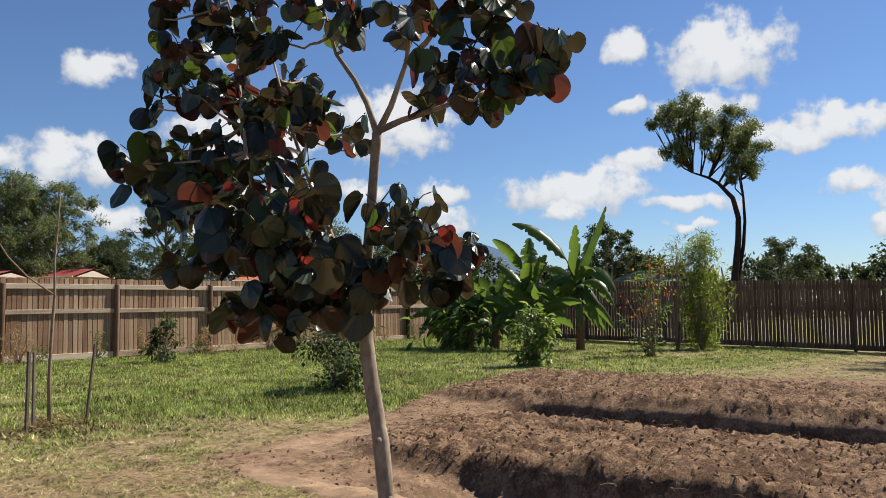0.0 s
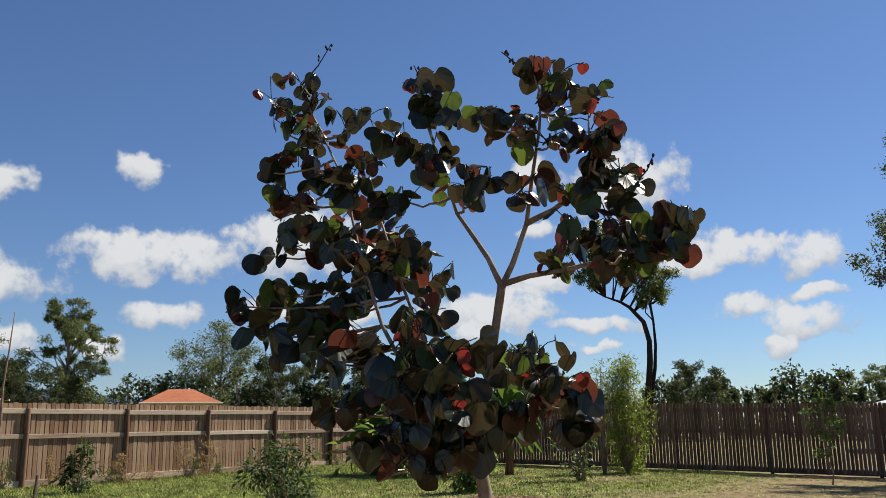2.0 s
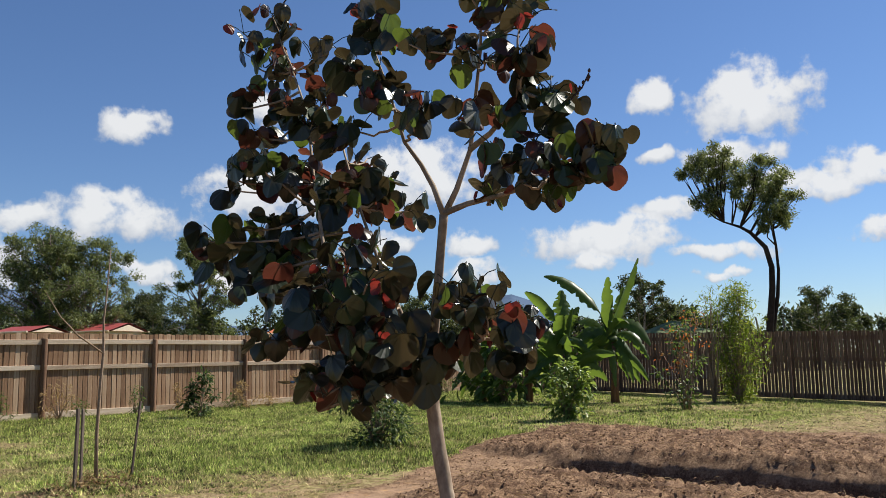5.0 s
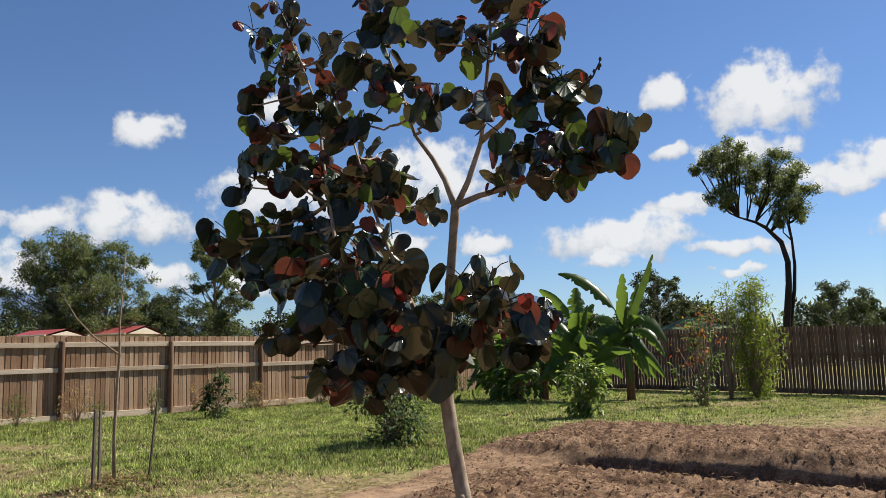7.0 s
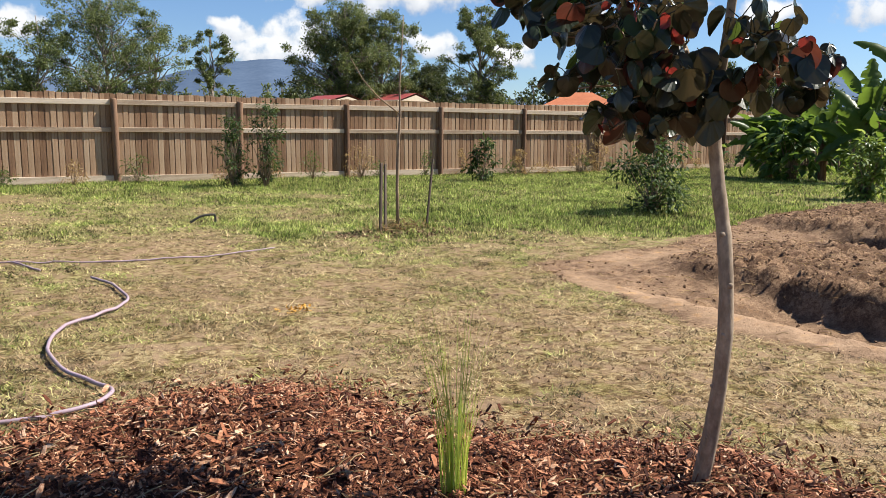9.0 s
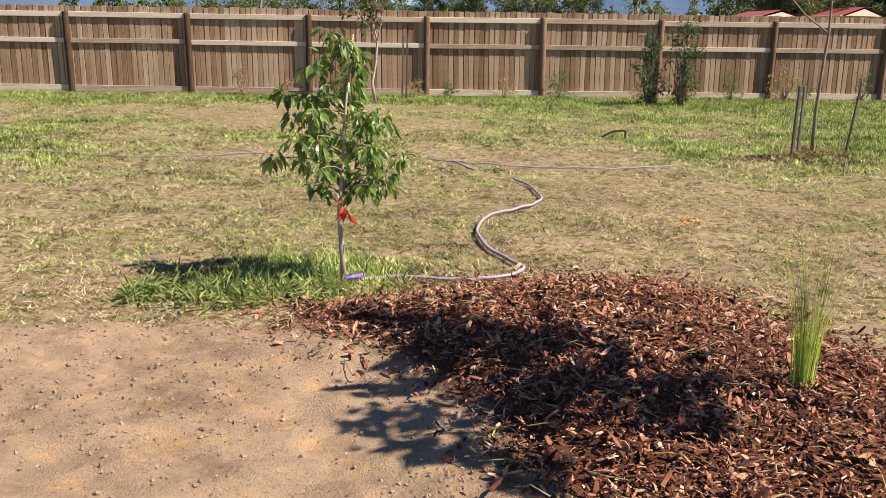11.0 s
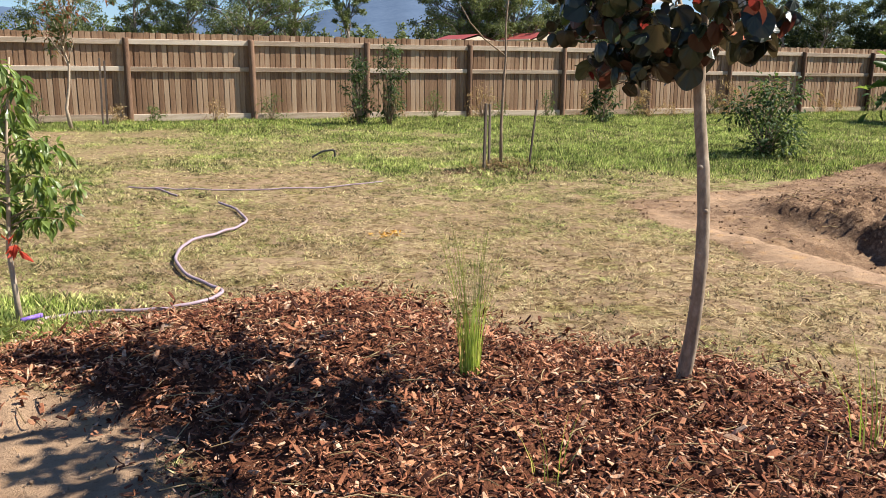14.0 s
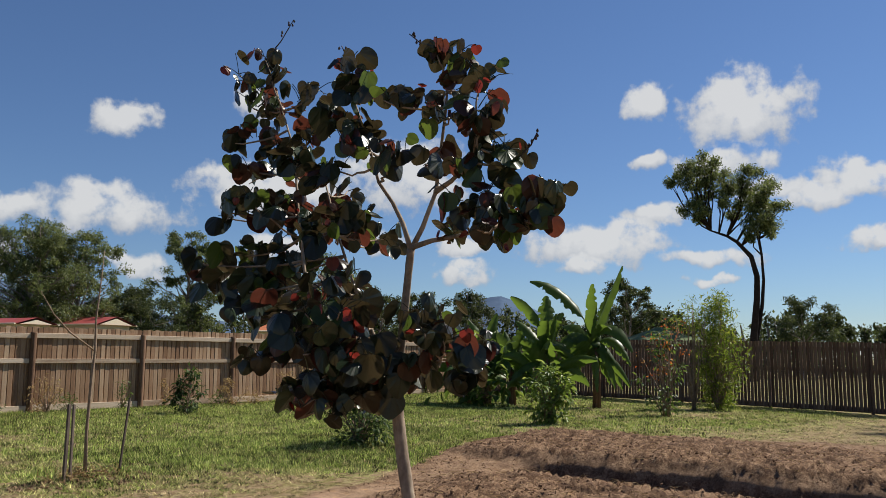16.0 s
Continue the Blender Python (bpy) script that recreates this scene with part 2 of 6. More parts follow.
# the paling timber again, darkened: backlit shade is put into this colour
M_PALING_BACKLIT = noise_mat("backlit_shade_paling", [(0.2, (0.0537, 0.0292, 0.0185)), (0.45, (0.138, 0.0805, 0.0522)), (0.65, (0.222, 0.142, 0.0953)), (0.85, (0.307, 0.222, 0.161))], 3, 0.85, 0.15, 22, 0.4, 0.004, (9, 9, 0.5), "object", 0.3)
M_RAIL = noise_mat("grey_rail", [(0.3, (0.29, 0.205, 0.14)), (0.5, (0.49, 0.385, 0.285)), (0.7, (0.64, 0.54, 0.43))], 2.5, 0.85, 0.15, 26, 0.35, 0.004, (0.6, 8, 8), "object")
M_POST = noise_mat("brown_post", [(0.3, (0.05, 0.028, 0.018)), (0.5, (0.12, 0.068, 0.042)), (0.7, (0.22, 0.135, 0.088))], 5, 0.85, 0.15, 30, 0.5, 0.006, (6, 6, 0.6), "object")
M_BARK = noise_mat("pale_bark", [(0.3, (0.13, 0.095, 0.066)), (0.5, (0.28, 0.215, 0.155)), (0.7, (0.46, 0.375, 0.28))], 14, 0.85, 0.2, 60, 0.5, 0.004, (1, 1, 0.5))
M_GUM_BARK = noise_mat("gum_bark", [(0.3, (0.05, 0.035, 0.03)), (0.55, (0.26, 0.22, 0.19)), (0.8, (0.50, 0.455, 0.40))], 1.2, 0.9, 0.1, 6, 0.5, 0.05)
M_DARK_BARK = noise_mat("dark_bark", [(0.3, (0.015, 0.011, 0.010)), (0.6, (0.04, 0.03, 0.026)), (0.85, (0.10, 0.085, 0.075))], 1.2, 0.9, 0.1, 6, 0.5, 0.05)
M_STEM = noise_mat("thin_stem", [(0.3, (0.13, 0.085, 0.055)), (0.55, (0.26, 0.19, 0.13)), (0.8, (0.42, 0.34, 0.26))], 18, 0.85, 0.2, 70, 0.4, 0.003)
M_PALE_STEM = noise_mat("pale_stem", [(0.3, (0.26, 0.19, 0.13)), (0.55, (0.42, 0.33, 0.24)), (0.8, (0.58, 0.49, 0.38))], 18, 0.85, 0.2, 70, 0.4, 0.003)
M_STAKE = noise_mat("grey_stake", [(0.3, (0.08, 0.06, 0.05)), (0.55, (0.19, 0.15, 0.12)), (0.8, (0.33, 0.28, 0.23))], 6, 0.9, 0.1, 40, 0.4, 0.004, (6, 6, 0.7), "object")
M_LEAF_DARK = leaf_mat("dark_wine_green_leaf", [(0.0, (0.011, 0.0259, 0.0123)), (0.5, (0.021, 0.0432, 0.0173)), (0.8, (0.0394, 0.0259, 0.0173)), (1.0, (0.037, 0.0678, 0.0222))], (0.056, 0.040, 0.018), 0.26, 0.30, 0.55, "object")
M_LEAF_BRONZE = leaf_mat("bronze_leaf", [(0.0, (0.05, 0.022, 0.012)), (1.0, (0.085, 0.034, 0.020))], (0.115, 0.030, 0.018), 0.4, 0.4, 0.5, "object")
M_LEAF_RED = leaf_mat("red_young_leaf", [(0.0, (0.09, 0.012, 0.012)), (1.0, (0.18, 0.03, 0.02))], (0.24, 0.03, 0.022), 0.35, 0.4, 0.45, "object")
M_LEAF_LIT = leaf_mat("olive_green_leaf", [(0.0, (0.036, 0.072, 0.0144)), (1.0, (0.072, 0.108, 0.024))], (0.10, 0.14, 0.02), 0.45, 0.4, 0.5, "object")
M_LEAF_DARK_JOINED = leaf_mat("dark_wine_leaf_mass", [(0.0, (0.00986, 0.0222, 0.011)), (0.6, (0.0234, 0.0332, 0.0148)), (1.0, (0.0332, 0.0616, 0.0197))], (0.056, 0.040, 0.018), 0.26, 0.30, 0.55, "island", True)
M_LEAF_BRONZE_JOINED = leaf_mat("bronze_leaf_mass", [(0.0, (0.035, 0.02, 0.012)), (0.6, (0.06, 0.028, 0.014)), (1.0, (0.085, 0.034, 0.020))], (0.115, 0.030, 0.018), 0.4, 0.38, 0.5, "island", True)
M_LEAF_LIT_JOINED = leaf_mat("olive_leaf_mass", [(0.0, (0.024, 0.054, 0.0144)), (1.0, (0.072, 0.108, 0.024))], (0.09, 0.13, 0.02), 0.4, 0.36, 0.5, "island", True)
M_SHRUB = leaf_mat("shrub_leaf", [(0.0, (0.03, 0.055, 0.012)), (0.6, (0.07, 0.12, 0.03)), (1.0, (0.13, 0.19, 0.05))], None, 0.4, 0.5, 0.3)
M_SHRUB_DARK = leaf_mat("dark_shrub_leaf", [(0.0, (0.03, 0.05, 0.018)), (0.7, (0.055, 0.092, 0.03)), (1.0, (0.10, 0.15, 0.05))], None, 0.35, 0.55, 0.18)
M_YOUNG = leaf_mat("bronze_green_leaf", [(0.0, (0.04, 0.07, 0.02)), (0.6, (0.09, 0.11, 0.035)), (0.8, (0.22, 0.07, 0.03)), (1.0, (0.26, 0.12, 0.05))], None, 0.4, 0.5, 0.3)
M_SAPLING = leaf_mat("sapling_leaf", [(0.0, (0.065, 0.115, 0.022)), (0.7, (0.155, 0.225, 0.05)), (1.0, (0.25, 0.32, 0.10))], None, 0.4, 0.38, 0.5)
M_BAMBOO = leaf_mat("bamboo_leaf", [(0.0, (0.0683, 0.117, 0.0146)), (0.7, (0.156, 0.215, 0.0342)), (1.0, (0.273, 0.312, 0.0683))], None, 0.5, 0.5, 0.3)
M_BANANA = leaf_mat("banana_leaf", [(0.0, (0.0253, 0.0578, 0.013)), (0.6, (0.0542, 0.0978, 0.0217)), (1.0, (0.101, 0.145, 0.0325))], (0.15, 0.23, 0.03), 0.4, 0.42, 0.3)
M_BANANA_LOW = leaf_mat("undergrowth_leaf", [(0.0, (0.04, 0.085, 0.02)), (0.6, (0.09, 0.15, 0.035)), (1.0, (0.16, 0.22, 0.06))], None, 0.4, 0.45, 0.3)
M_GUM = leaf_mat("gum_leaf", [(0.0, (0.04, 0.056, 0.02)), (0.6, (0.11, 0.145, 0.052)), (1.0, (0.21, 0.25, 0.11))], None, 0.35, 0.5, 0.35)
M_GUM_DARK = leaf_mat("dark_canopy_leaf", [(0.0, (0.022, 0.034, 0.014)), (0.7, (0.055, 0.075, 0.03)), (1.0, (0.11, 0.135, 0.055))], None, 0.35, 0.5, 0.3)
M_DRY = leaf_mat("dry_weed", [(0.0, (0.20, 0.135, 0.075)), (0.6, (0.34, 0.245, 0.135)), (1.0, (0.50, 0.40, 0.24))], None, 0.3, 0.8, 0.1)
M_WEED = leaf_mat("weed_blade", [(0.0, (0.09, 0.13, 0.03)), (0.6, (0.22, 0.27, 0.08)), (1.0, (0.42, 0.40, 0.17))], None, 0.35, 0.6, 0.25)
M_RUST = leaf_mat("rusty_flower", [(0.0, (0.30, 0.06, 0.02)), (0.6, (0.36, 0.14, 0.05)), (1.0, (0.30, 0.22, 0.07))], None, 0.4, 0.6, 0.2)
M_REDFLOWER = leaf_mat("red_flower", [(0.0, (0.35, 0.03, 0.02)), (1.0, (0.55, 0.09, 0.05))], None, 0.4, 0.6, 0.2)
M_REED = leaf_mat("reed_blade", [(0.0, (0.15, 0.23, 0.035)), (0.7, (0.31, 0.40, 0.08)), (1.0, (0.52, 0.50, 0.20))], None, 0.4, 0.5, 0.3)
M_CHIP = noise_mat("bark_chip", [(0.15, (0.030, 0.012, 0.008)), (0.36, (0.17, 0.060, 0.031)), (0.56, (0.35, 0.152, 0.077)), (0.78, (0.47, 0.25, 0.138)), (0.95, (0.58, 0.41, 0.28))], 30, 0.85, 0.15, 120, 0.4, 0.003, None, "object", 0.9)
M_CHIP_JOINED = noise_mat("bark_chip_mass", [(0.12, (0.040, 0.014, 0.009)), (0.36, (0.15, 0.050, 0.027)), (0.60, (0.29, 0.113, 0.058)), (0.84, (0.40, 0.205, 0.115)), (1.0, (0.56, 0.38, 0.26))], 30, 0.85, 0.15, 120, 0.4, 0.003, None, "island", 0.98)
M_CLOD = noise_mat("soil_clod", [(0.25, (0.0978, 0.0561, 0.034)), (0.5, (0.191, 0.117, 0.0714)), (0.8, (0.306, 0.204, 0.126))], 12, 0.95, 0.1, 70, 0.6, 0.01, None, "island")
M_GRIT = noise_mat("pale_grit", [(0.25, (0.156, 0.101, 0.0663)), (0.5, (0.265, 0.183, 0.121)), (0.8, (0.39, 0.296, 0.218))], 12, 0.95, 0.1, 70, 0.6, 0.01, None, "island")
M_HOSE = noise_mat("lilac_hose", [(0.3, (0.24, 0.17, 0.20)), (0.7, (0.42, 0.32, 0.365))], 8, 0.5, 0.4, 60, 0.15, 0.002)
M_PURPLE = noise_mat("purple_plastic", [(0.3, (0.16, 0.08, 0.42)), (0.7, (0.26, 0.16, 0.58))], 20, 0.4, 0.5, 80, 0.1, 0.001)
M_BLACK = noise_mat("black_plastic", [(0.3, (0.012, 0.012, 0.012)), (0.7, (0.03, 0.03, 0.028))], 20, 0.5, 0.5, 80, 0.1, 0.001)
M_REDROOF = noise_mat("red_steel_roof", [(0.3, (0.26, 0.045, 0.045)), (0.7, (0.38, 0.085, 0.08))], 0.6, 0.45, 0.4, 4, 0.1, 0.01)
M_ORANGEROOF = noise_mat("orange_tile_roof", [(0.3, (0.33, 0.10, 0.045)), (0.7, (0.52, 0.19, 0.09))], 0.8, 0.7, 0.2, 5, 0.3, 0.02)
M_GREENROOF = noise_mat("pale_green_roof", [(0.3, (0.10, 0.13, 0.055)), (0.7, (0.155, 0.185, 0.085))], 0.6, 0.85, 0.1, 4, 0.1, 0.01)
M_GREYROOF = noise_mat("pale_grey_roof", [(0.3, (0.30, 0.31, 0.33)), (0.7, (0.42, 0.43, 0.45))], 0.6, 0.5, 0.3, 4, 0.1, 0.01)
M_CREAM = noise_mat("cream_cladding", [(0.3, (0.52, 0.44, 0.33)), (0.7, (0.66, 0.58, 0.45))], 0.8, 0.7, 0.2, 8, 0.1, 0.005)
# distance haze is painted in here as the hills' blue base colour
M_HILL = noise_mat("far_haze_tinted_hill", [(0.3, (0.062, 0.095, 0.155)), (0.7, (0.10, 0.14, 0.21))], 0.01, 1.0, 0.0, 0.06, 0.0, 0.1)
M_ORANGE = noise_mat("orange_spray", [(0.3, (0.55, 0.26, 0.04)), (0.7, (0.72, 0.42, 0.10))], 10, 0.8, 0.1, 60, 0.2, 0.002)


# ---- building helpers ----
def mesh_from(name, verts, faces, mat, smooth=False):
    me = bpy.data.meshes.new(name)
    me.from_pydata([tuple(v) for v in verts], [], faces)
    me.materials.append(mat)
    if smooth:
        me.polygons.foreach_set("use_smooth", [True] * len(me.polygons))
    me.update()
    return me


def part_mesh(name, me, parent=None, label="", m=None):
    ob = new(name, me)
    if parent is not None:
        ob.parent = parent
    if m is not None:
        ob.matrix_basis = m
    if label:
        ob["label"] = label
    return ob


def part(name, bm, mat, parent=None, label="", m=None, smooth=False):
    me = bpy.data.meshes.new(name)
    bm.to_mesh(me)
    bm.free()
    me.materials.append(mat)
    if smooth:
        me.polygons.foreach_set("use_smooth", [True] * len(me.polygons))
    return part_mesh(name, me, parent, label, m)


def thing(name, m, label, category, group="", kind=""):
    ob = new(name)
    ob.empty_display_size = 0.1
    ob.matrix_basis = m
    return tagged(ob, label, category, group, kind)


def box(bm, c, s, m=None, bevel=0.0):
    r = bmesh.ops.create_cube(bm, size=1.0)
    vs = r["verts"]
    bmesh.ops.scale(bm, vec=s, verts=vs)
    if bevel:
        es = list({e for v in vs for e in v.link_edges})
        r2 = bmesh.ops.bevel(bm, geom=es, offset=bevel, segments=1, affect="EDGES")
        vs = r2["verts"]
    bmesh.ops.translate(bm, vec=c, verts=vs)
    if m is not None:
        bmesh.ops.transform(bm, matrix=m, verts=vs)
    return vs


def tube(points, radii, sides=7, cap=True):
    """Verts and faces of a tapered tube along points."""
    pts = [Vector(p) for p in points]
    verts, faces = [], []
    ref = Vector((0.31, 0.87, 0.2)).normalized()
    for i, p in enumerate(pts):
        d = (pts[min(i + 1, len(pts) - 1)] - pts[max(i - 1, 0)])
        d = d.normalized() if d.length > 1e-9 else Vector((0, 0, 1))
        u = d.cross(ref)
        if u.length < 0.05:
            u = d.cross(Vector((1, 0, 0)))
        u.normalize()
        w = d.cross(u)
        for k in range(sides):
            a = 2 * math.pi * k / sides
            verts.append(p + (u * math.cos(a) + w * math.sin(a)) * radii[i])
    for i in range(len(pts) - 1):
        for k in range(sides):
            k2 = (k + 1) % sides
            faces.append((i * sides + k, i * sides + k2, (i + 1) * sides + k2, (i + 1) * sides + k))
    if cap:
        faces.append(tuple(range(sides))[::-1])
        faces.append(tuple((len(pts) - 1) * sides + k for k in range(sides)))
    return verts, faces


def join(chunks):
    verts, faces = [], []
    for v, f in chunks:
        o = len(verts)
        verts.extend(v)
        faces.extend(tuple(i + o for i in q) for q in f)
    return verts, faces


def bend(a, b, sag=0.0, n=6, wob=0.0, rng=random):
    """Points from a to b, bowed by sag upwards and wobbling."""
    a, b = Vector(a), Vector(b)
    pts = []
    for i in range(n):
        s = i / (n - 1)
        p = a.lerp(b, s)
        p.z += sag * 4 * s * (1 - s)
        if 0 < i < n - 1 and wob:
            p += Vector((rng.uniform(-1, 1), rng.uniform(-1, 1), rng.uniform(-.6, .6))) * wob
        pts.append(p)
    return pts


def smoothstep(a, b, x):
    t = np.clip((x - a) / (b - a), 0, 1)
    return t * t * (3 - 2 * t)


def inside(px, py, poly):
    """Signed distance to a polygon, positive inside (numpy arrays)."""
    d = np.full(px.shape, 1e9)
    s = np.zeros(px.shape, bool)
    n = len(poly)
    for i in range(n):
        (x1, y1), (x2, y2) = poly[i], poly[(i + 1) % n]
        ex, ey = x2 - x1, y2 - y1
        t = np.clip(((px - x1) * ex + (py - y1) * ey) / (ex * ex + ey * ey), 0, 1)
        d = np.minimum(d, np.hypot(px - x1 - t * ex, py - y1 - t * ey))
        c = (y1 > py) != (y2 > py)
        with np.errstate(divide="ignore", invalid="ignore"):
            xi = x1 + (py - y1) * ex / (ey if ey else 1e-9)
        s ^= c & (px < xi)
    return np.where(s, d, -d)


def lattice(x, y, seed):
    """Smooth value noise on arrays, -1 to 1."""
    xi, yi = np.floor(x).astype(np.int64), np.floor(y).astype(np.int64)
    fx, fy = x - xi, y - yi
    fx, fy = fx * fx * (3 - 2 * fx), fy * fy * (3 - 2 * fy)

    def h(a, b):
        n = (a * 374761393 + b * 668265263 + seed * 982451653) & 0x7FFFFFFF
        n = ((n ^ (n >> 13)) * 1274126177) & 0x7FFFFFFF
        return ((n ^ (n >> 16)) & 0xFFFF) / 32767.5 - 1
    return (h(xi, yi) * (1 - fx) + h(xi + 1, yi) * fx) * (1 - fy) + (h(xi, yi + 1) * (1 - fx) + h(xi + 1, yi + 1) * fx) * fy


def fractal(x, y, seed, octaves=4, rough=0.5):
    v, a, f = 0.0, 1.0, 1.0
    for i in range(octaves):
        v = v + a * lattice(x * f + 17.3 * i, y * f - 9.1 * i, seed + i)
        a *= rough
        f *= 2.03
    return v


# ---- ground ----
MULCH = [(-9.0, -16.02), (-8.75, -15.9), (-8.2, -15.66), (-7.6, -15.55), (-7.1, -15.72), (-6.92, -16.1), (-6.85, -16.45), (-6.45, -16.88), (-6.05, -17.25), (-5.92, -17.65), (-5.9, -18.6), (-7.7, -18.8), (-7.98, -17.85), (-8.2, -17.5), (-8.24, -17.05), (-8.5, -16.62), (-8.95, -16.28)]
BARE = [(-14, -15.9), (-9.9, -16.24), (-9.4, -16.33), (-8.95, -16.28), (-8.5, -16.62), (-8.24, -17.05), (-8.2, -17.5), (-7.98, -17.85), (-7.7, -18.8), (-7.7, -22), (-14, -22)]
DUG = [(-4.15, -13.35), (-3.1, -13.1), (-1.9, -12.8), (0.8, -11.6), (3.1, -10.85), (3.9, -11.8), (4.9, -13.5), (5.6, -15.5), (7.0, -20), (-4.5, -20), (-4.5, -15.5), (-4.45, -14.3)]


def surface(x, y):
    """Height, and the shares of green, soil, clay and mulch, at points of the yard."""
    x, y = np.asarray(x, float), np.asarray(y, float)
    edge = 0.10 * fractal(x * 2.2, y * 2.2, 5, 3)
    z = 0.025 * fractal(x * 0.7, y * 0.7, 1, 3) + 0.008 * fractal(x * 6, y * 6, 2, 2)
    near = (np.hypot(x + 2, y + 9) < 40)
    z = z * near - 0.021 * np.clip(-5 - y, 0, 16) * smoothstep(5, 15, x) * smoothstep(80, 30, x)
    mu = inside(x, y, MULCH) + 0.5 * edge
    ba = inside(x, y, BARE) + 0.7 * edge
    du = inside(x, y, DUG) + edge
    m_share = smoothstep(-0.04, 0.05, mu)
    z = z + smoothstep(-0.02, 0.45, mu) * (0.09 + 0.02 * fractal(x * 4, y * 4, 8, 3))
    b_share = smoothstep(-0.03, 0.05, ba)
    z = z - 0.035 * smoothstep(0, 0.5, ba) + b_share * (0.012 * fractal(x * 9, y * 9, 9, 3) + 0.014 * fractal(x * 3.1, y * 4.3, 10, 3))
    z = z + (0.10 + 0.04 * fractal(x * 5, y * 5, 12, 3)) * np.exp(-((x + 4.15) ** 2 / 0.42 + (y + 10.95) ** 2 / 0.16))
    # two trenches along y with heaped soil behind each
    du_in = smoothstep(-0.05, 0.25, du)
    wig = 0.10 * fractal(y * 1.3, x * 0.4, 21, 3)
    lump = 0.5 * fractal(x * 2.1, y * 2.1, 30, 2) + 0.62 * fractal(x * 11.5, y * 11.5, 31, 3, 0.9)
    start_a = 0.25 * smoothstep(-13.9, -14.7, y + 0.5 * wig) + 0.75 * smoothstep(-14.95, -15.5, y + 0.5 * wig)
    pit_a = smoothstep(-4.12, -3.98, x + 0.5 * wig) * smoothstep(-3.08, -3.24, x + 1.3 * wig) * start_a
    heap_a = smoothstep(-3.30, -2.95, x + wig) * smoothstep(-0.5, -1.3, x - wig) * smoothstep(-12.7, -13.9, y - 0.2 * x)
    start_b = smoothstep(-12.9, -13.6, y + wig)
    pit_b = smoothstep(-0.80, -0.50, x + wig) * smoothstep(0.44, 0.30, x + wig) * start_b
    heap_b = smoothstep(0.36, 0.72, x + wig) * smoothstep(4.6, 2.6, x) * smoothstep(-11.2, -12.6, y - 0.25 * (x - 1))
    z = z + du_in * (-0.16 * pit_a - 0.17 * pit_b + (0.12 + 0.04 * lump) * heap_a + (0.165 + 0.04 * lump) * heap_b + 0.012 * lump + 0.012 * lump * (pit_a + pit_b) - 0.02)
    clay = du_in * np.clip(1 - 1.6 * (heap_a + heap_b) - 0.9 * pit_a - 0.7 * pit_b, 0, 1) * smoothstep(-1.2, -2.6, x + 2 * wig)
    clay = clay * (1 - 0.9 * smoothstep(-4.12, -3.75, x + wig) * smoothstep(-13.5, -14.2, y + 2 * wig))
    clay = clay * np.clip(1.3 + 1.1 * fractal(x * 2.6, y * 2.6, 33, 4, 0.65), 0, 1)
    clay = np.maximum(clay, du_in * 0.30 * np.clip(1 - 2 * (heap_a + heap_b), 0, 1) * (pit_b < 0.3))
    ridge = smoothstep(-4.62, -4.45, x + 0.5 * wig) * smoothstep(-4.02, -4.15, x + 0.5 * wig) * smoothstep(-14.6, -15.4, y) * du_in
    z = z + 0.045 * ridge
    clay = np.maximum(clay, ridge)
    clay = np.maximum(clay, b_share * (0.75 + 0.25 * fractal(x * 1.4, y * 1.4, 14, 3)))
    soil = np.maximum(smoothstep(-0.04, 0.06, du), b_share)
    green = 0.52 + (0.09 + 0.48 * smoothstep(-13.8, -10.8, y)) * fractal(x * 0.75, y * 0.55, 40, 4) + 0.68 * smoothstep(-14.6, -10.5, y - 0.30 * (x + 7)) - 0.40 - 0.10 * smoothstep(-14.3, -15.2, y) - 0.3 * smoothstep(1.3, 0.5, np.hypot((x + 5.4) / 1.1, (y + 16.3) / 1.2))
    green = green - 0.48 * smoothstep(-1.0, -5.0, x) * smoothstep(-2.6, -4.2, y) * smoothstep(-14.5, -13.0, y) * (1 - 0.8 * np.exp(-((x + 4.0) ** 2 / 4.0 + (y + 10.5) ** 2 / 2.5)))
    green = green + 0.34 * smoothstep(-3.4, -1.5, y) + 0.55 * smoothstep(-3.5, 1.0, x) * smoothstep(-15.0, -12.0, y) + 0.2 * smoothstep(0, 5, x)
    green = np.maximum(green, 0.8 * smoothstep(1.0, 0.4, np.hypot((x + 8.98) / 0.84, (y + 15.5) / 0.62) + edge))
    green = green + 0.26 * smoothstep(-6.2, -4.0, x + edge) * smoothstep(-14.0, -12.6, y + edge)
    far = smoothstep(60, 120, np.hypot(x, y))
    green = np.clip(green + far, 0, 1)
    return z, green, np.clip(soil, 0, 1), np.clip(clay, 0, 1), np.clip(m_share, 0, 1)


def graded(lo, hi, a, b, fine, grow=1.22):
    """Coordinates fine between a and b, ever wider out to lo and hi."""
    mid = list(np.arange(a, b, fine))
    left, right, step = [], [], fine
    v = a
    while v > lo:
        step *= grow
        v -= step
        left.append(max(v, lo))
    step, v = fine, mid[-1]
    while v < hi:
        step *= grow
        v += step
        right.append(min(v, hi))
    return np.array(left[::-1] + mid + right)


